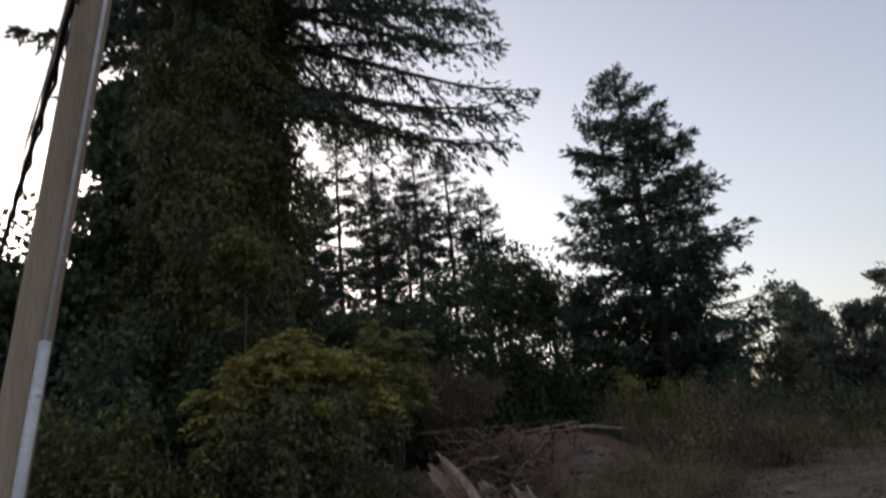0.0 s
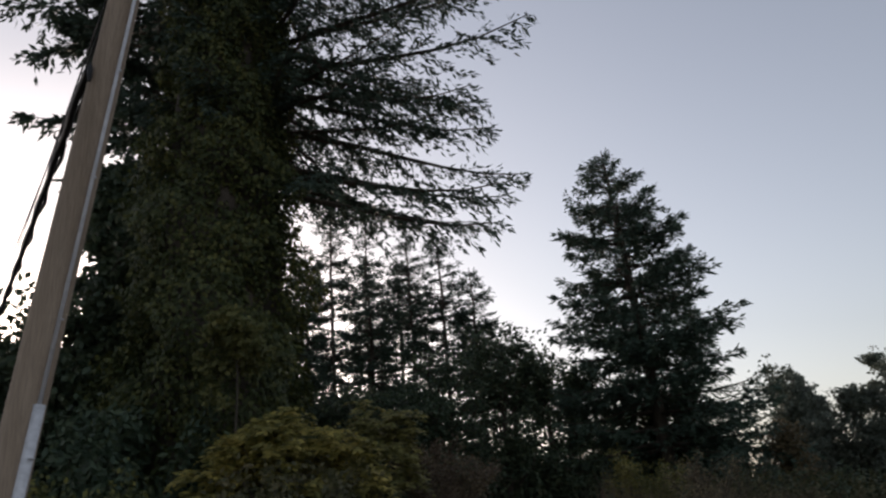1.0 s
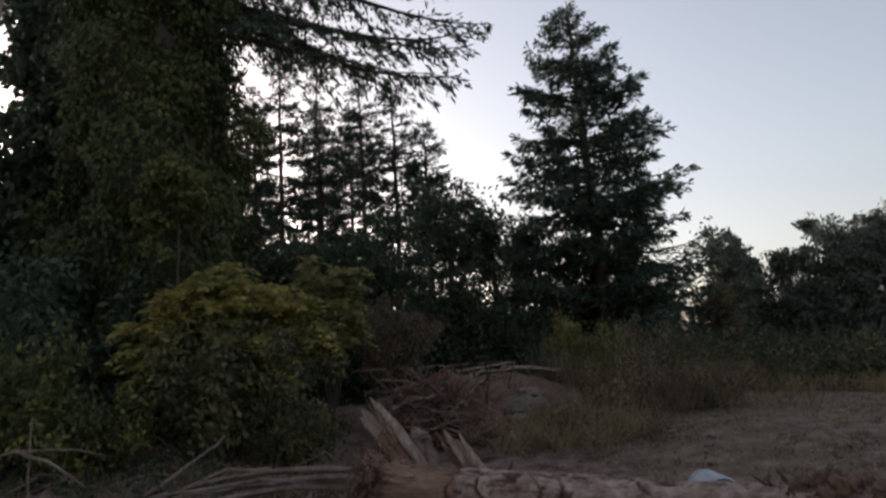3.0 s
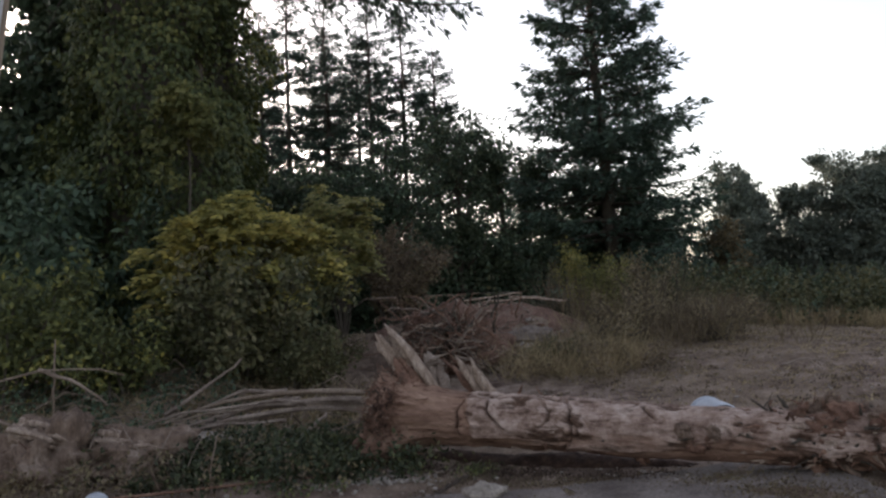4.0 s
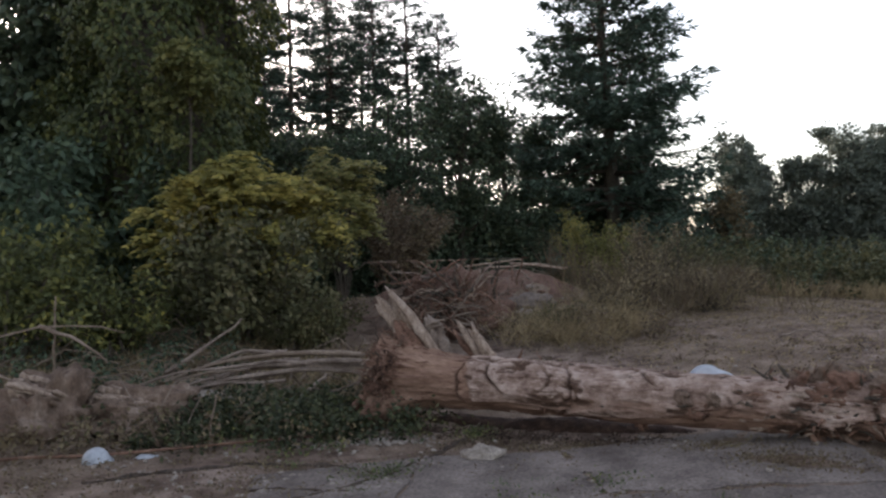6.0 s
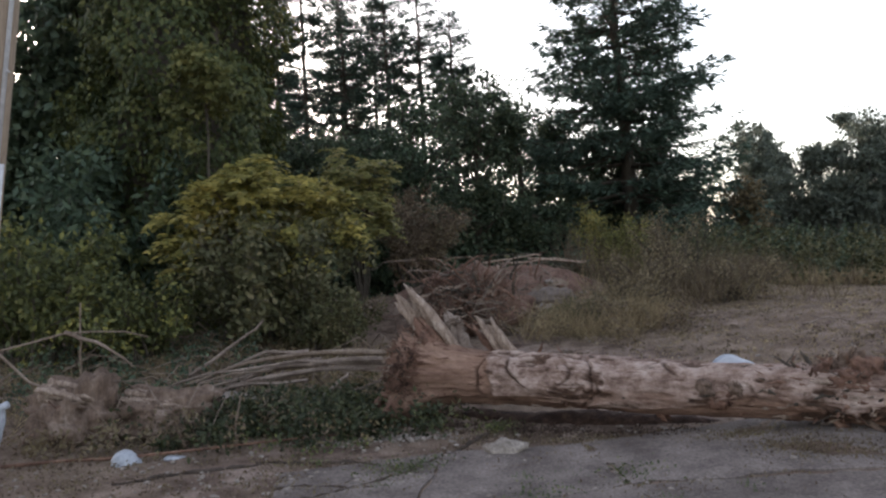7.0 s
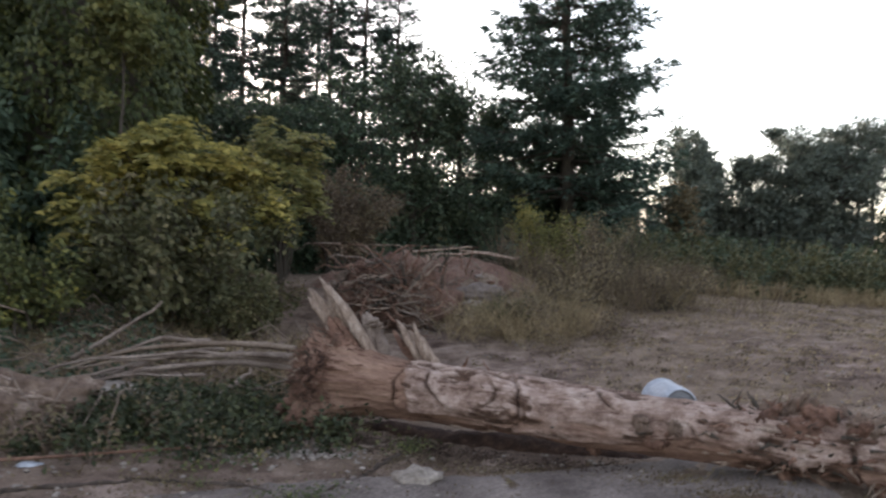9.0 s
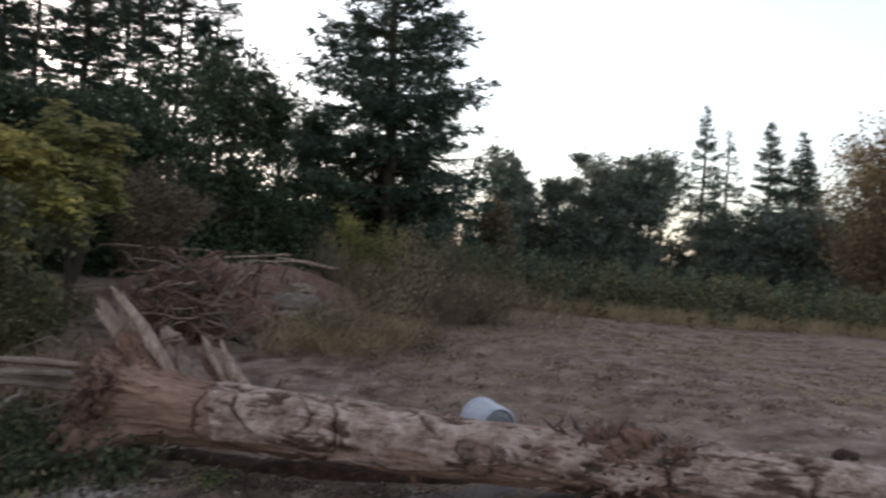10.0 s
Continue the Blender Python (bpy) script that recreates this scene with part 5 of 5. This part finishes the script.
blades("field_stubble", STRAW, 30000, box(2.5, 22, 9.0, 30), 0.09, "short dry stubble over the lot", clump=0.35, lean=1.6)
blades("field_edge_grass", STRAW, 9000, far_edge(0.5, 1.0), 0.6, "tall dry grass along the far edge", clump=0.35, wid=0.03, lean=0.5)
low_weeds("far_weeds", OLIVE_LEAF, 32000, far_edge(3.0, 1.8), 1.5, "tall weeds along the far edge", 0.16)
low_weeds("far_green_weeds", DARK_LEAF, 30000, far_edge(6.0, 2.5), 1.6, "dark green weeds under the far trees", 0.15)
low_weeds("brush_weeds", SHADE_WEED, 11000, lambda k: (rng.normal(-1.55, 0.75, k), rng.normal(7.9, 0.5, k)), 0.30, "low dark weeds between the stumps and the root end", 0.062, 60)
low_weeds("brush_olive_weeds", OLIVE_LEAF, 2200, lambda k: (rng.normal(-1.8, 0.9, k), rng.normal(8.1, 0.6, k)), 0.26, "low olive weeds between the stumps and the root end", 0.06)
low_weeds("brush_green_weeds", GREEN_LEAF, 1100, lambda k: (rng.normal(-1.6, 0.8, k), rng.normal(7.6, 0.5, k)), 0.14, "low green weeds at the dirt edge")
low_weeds("edge_weeds", DARK_LEAF, 4500, box(-7.5, -2.6, 8.6, 12.5), 0.45, "dark weeds through the brush", 0.07)
low_weeds("brush_stalks", BROWN_LEAF, 3500, lambda k: (rng.normal(-2.6, 1.1, k), rng.normal(7.5, 0.5, k)), 0.3, "dead brown weeds round the stumps", 0.05, 70)
low_weeds("brush_litter", RUSTY_LEAF, 9000, box(-7.5, -0.4, 8.7, 12.8), 0.22, "dead brown leaves and stalks through the brush", 0.06)
low_weeds("lot_litter", BROWN_LEAF, 26000, box(1.5, 18, 7.2, 23), 0.02, "brown leaf litter and chips over the lot", 0.045, 26)
blades("lot_straw", STRAW, 5000, box(3, 15, 7.4, 18), 0.16, "loose straw strewn over the lot", clump=0.3, lean=9.0, wid=0.012)
low_weeds("straw_litter", STRAW, 5000, box(2.5, 18, 8.0, 23), 0.02, "straw-coloured chips over the lot", 0.05, 3)
low_weeds("apron_litter", BROWN_LEAF, 1600, box(-1.5, 5, 4.2, 7.2), 0.012, "brown leaf litter on the cracked asphalt", 0.03, 4)
low_weeds("front_litter", BROWN_LEAF, 5000, box(-6, -1.2, 5.0, 7.4), 0.05, "brown leaf litter and dead weeds on the dirt", 0.03, 12)
def along(ends, spread):
    """Points strewn along straight lines."""
    def strew(k):
        e = np.array(ends)[rng.integers(len(ends), size=k)]
        u = rng.random(k)
        return e[:, 0] + (e[:, 2] - e[:, 0]) * u + rng.normal(size=k) * spread, e[:, 1] + (e[:, 3] - e[:, 1]) * u + rng.normal(size=k) * spread
    return strew


# where the old asphalt has split: from, to
CRACKS = [(0.57, 7.7, 0.35, 7.1), (0.35, 7.1, -0.11, 6.21), (-0.11, 6.21, -0.52, 5.67), (-0.52, 5.67, -1.5, 4.9), (-0.8, 6.25, -0.45, 5.88), (-0.8, 6.25, -1.6, 6.35), (-1.3, 5.6, -0.6, 5.5)]
# bark crumbs whose dark colour stands in for the shadow below the log
low_weeds("log_shade_crumbs", SHADE_CRUMBS, 3000, along([(-0.5, 7.75, 0.9, 7.0), (0.5, 7.2, 2.0, 6.3), (0.2, 7.35, 1.1, 6.85)], 0.08), 0.015, "crumbled bark and dirt, coloured dark for the shadow under the log", 0.03, 14)
low_weeds("log_litter", BROWN_LEAF, 13000, along([(0.3, 7.0, 2.6, 5.7), (0.9, 6.4, 4.4, 4.3), (1.2, 6.5, 5.0, 4.3)], 0.10), 0.008, "bark crumbs and dead leaves strewn below the log", 0.022, 6)
low_weeds("crack_litter", BROWN_LEAF, 9000, along(CRACKS + [(1.0, 4.9, 2.6, 5.3), (0.3, 5.75, 0.9, 6.0), (0.9, 5.2, 1.7, 5.6), (1.6, 5.9, 3.4, 5.2)], 0.04), 0.012, "dead leaves gathered in the cracks", 0.022, 6)
low_weeds("crack_weeds", GREEN_LEAF, 1500, along([(0.55, 7.5, 0.3, 7.0), (-0.1, 6.2, -0.45, 5.8), (-0.3, 6.0, -0.55, 5.75), (0.55, 5.1, 0.75, 5.05), (1.15, 5.4, 1.35, 5.4), (0.5, 7.3, 0.4, 7.1)], 0.045), 0.06, "small green weeds in the cracks", 0.024)
blades("dead_edge_grass", STRAW, 4500, box(-7, -0.5, 8.6, 12.5), 0.25, "dead grass through the brush", clump=0.3, lean=1.0)
blades("crack_grass", GRASS, 450, box(-1.6, 4.5, 4.4, 6.4), 0.07, "small green tufts in the cracked asphalt", clump=0.06, lean=0.8, wid=0.008)


def gravel():
    b0 = Buf()
    lump(b0, (0, 0, 0), 1.0, 1, 1, 0.4, 1.5)
    v0, f0 = b0.v[0], b0.f[0]
    k = 6000
    x = np.concatenate([rng.normal(-0.7, 0.35, 600), rng.uniform(-4, 6, k // 3 - 600), rng.uniform(1.5, 14, k // 3), rng.normal(2.3, 0.8, k // 3)])
    y = np.concatenate([rng.normal(7.05, 0.12, 600), rng.normal(6.0, 0.9, k // 3 - 600), rng.uniform(7, 20, k // 3), rng.normal(14.9, 0.7, k // 3)])
    r = 0.008 + 0.02 * rng.random(k) ** 3
    z = rise(x, y) + r * 0.3
    ang = rng.random(k) * 6.28
    c, s = np.cos(ang), np.sin(ang)
    v = np.stack([v0[None, :, 0] * c[:, None] - v0[None, :, 1] * s[:, None], v0[None, :, 0] * s[:, None] + v0[None, :, 1] * c[:, None], v0[None, :, 2] * 0.6 + 0 * c[:, None]], -1) * r[:, None, None] + np.stack([x, y, z], -1)[:, None]
    f = f0[None] + (np.arange(k) * len(v0))[:, None, None]
    tagged(part("gravel", Buf().add(v, f), STONE), "scattered pale gravel on the dirt", "gravel", kind="stuff")


gravel()


# ---- old asphalt ----
def asphalt():
    m = surface("worn_dusty_asphalt", [(0.3, (0.105, 0.082, 0.073)), (0.5, (0.195, 0.16, 0.144)), (0.72, (0.30, 0.25, 0.225))], 2.4, 42, rough=0.9, bump=0.9, dist=0.015, dark=0.5)
    pave = thing("pavement", 0, 0, 0, "cracked dusty asphalt apron with weeds in joints", "pavement", kind="structure")
    nx, ny = 11, 4
    gx = np.linspace(-1.6, 14, nx + 1)[:, None] + rng.normal(size=(nx + 1, ny + 1)) * 0.32
    gy = np.linspace(0.3, 6.3, ny + 1)[None, :] + rng.normal(size=(nx + 1, ny + 1)) * 0.26 + np.clip(np.linspace(-1.6, 14, nx + 1) - 4.5, 0, 9)[:, None] * np.linspace(0, 0.85, ny + 1)[None, :]
    for i in range(nx):
        for j in range(ny):
            c = np.array([[gx[i, j], gy[i, j]], [gx[i + 1, j], gy[i + 1, j]], [gx[i + 1, j + 1], gy[i + 1, j + 1]], [gx[i, j + 1], gy[i, j + 1]]])
            mid = c.mean(0)
            if rng.random() < 0.16 or (mid[0] > 4.3 and mid[1] > 5.2):
                continue
            c = mid + (c - mid) * (1 - 0.006 - 0.012 * rng.random())
            ring = []
            for k in range(4):
                a, b = c[k], c[(k + 1) % 4]
                for t in np.linspace(0, 1, 14, endpoint=False):
                    ring.append(a + (b - a) * t + rng.normal(size=2) * 0.035 * math.sin(math.pi * min(1, t + 0.2)))
            ring = np.array(ring)
            n = len(ring)
            z = rise(ring[:, 0], ring[:, 1])
            dz = 0.005 + 0.008 * rng.random()
            top = np.column_stack([ring, z + dz])
            inner = np.column_stack([mid + (ring - mid) * 0.97, rise(*(mid + (ring - mid) * 0.97).T) + dz + 0.004])
            low = np.column_stack([ring, z - 0.03])
            v = np.concatenate([low, top, inner, [[*mid, gz(*mid) + dz + 0.005]]])
            q = np.arange(n)
            w = (q + 1) % n
            f = np.concatenate([np.stack([q, w, w + n], -1), np.stack([q, w + n, q + n], -1), np.stack([q + n, w + n, w + 2 * n], -1), np.stack([q + n, w + 2 * n, q + 2 * n], -1), np.stack([q + 2 * n, w + 2 * n, np.full(n, 3 * n)], -1)])
            part("slab", Buf().add(v, f), m, pave)
    dirt = surface("dark_crack_dirt", [(0.3, (0.045, 0.034, 0.027)), (0.7, (0.11, 0.08, 0.065))], 12, 60, bump=0.8)
    for x0, y0, x1, y1 in CRACKS + [(-1.6, 6.35, -2.6, 6.1)]:
        t = np.linspace(0, 1, max(8, int(math.hypot(x1 - x0, y1 - y0) / 0.06)))
        px = x0 + (x1 - x0) * t + np.cumsum(rng.normal(size=len(t)) * 0.012)
        py = y0 + (y1 - y0) * t + np.cumsum(rng.normal(size=len(t)) * 0.012)
        wide = 0.006 + 0.020 * rng.random(len(t)) ** 1.5
        b = Buf()
        tube(b, np.stack([px, py, rise(px, py) + 0.008], -1), wide, 6, 0.2)
        part("dirt_seam", b, dirt, pave, "dark dirt packed in a crack")


asphalt()
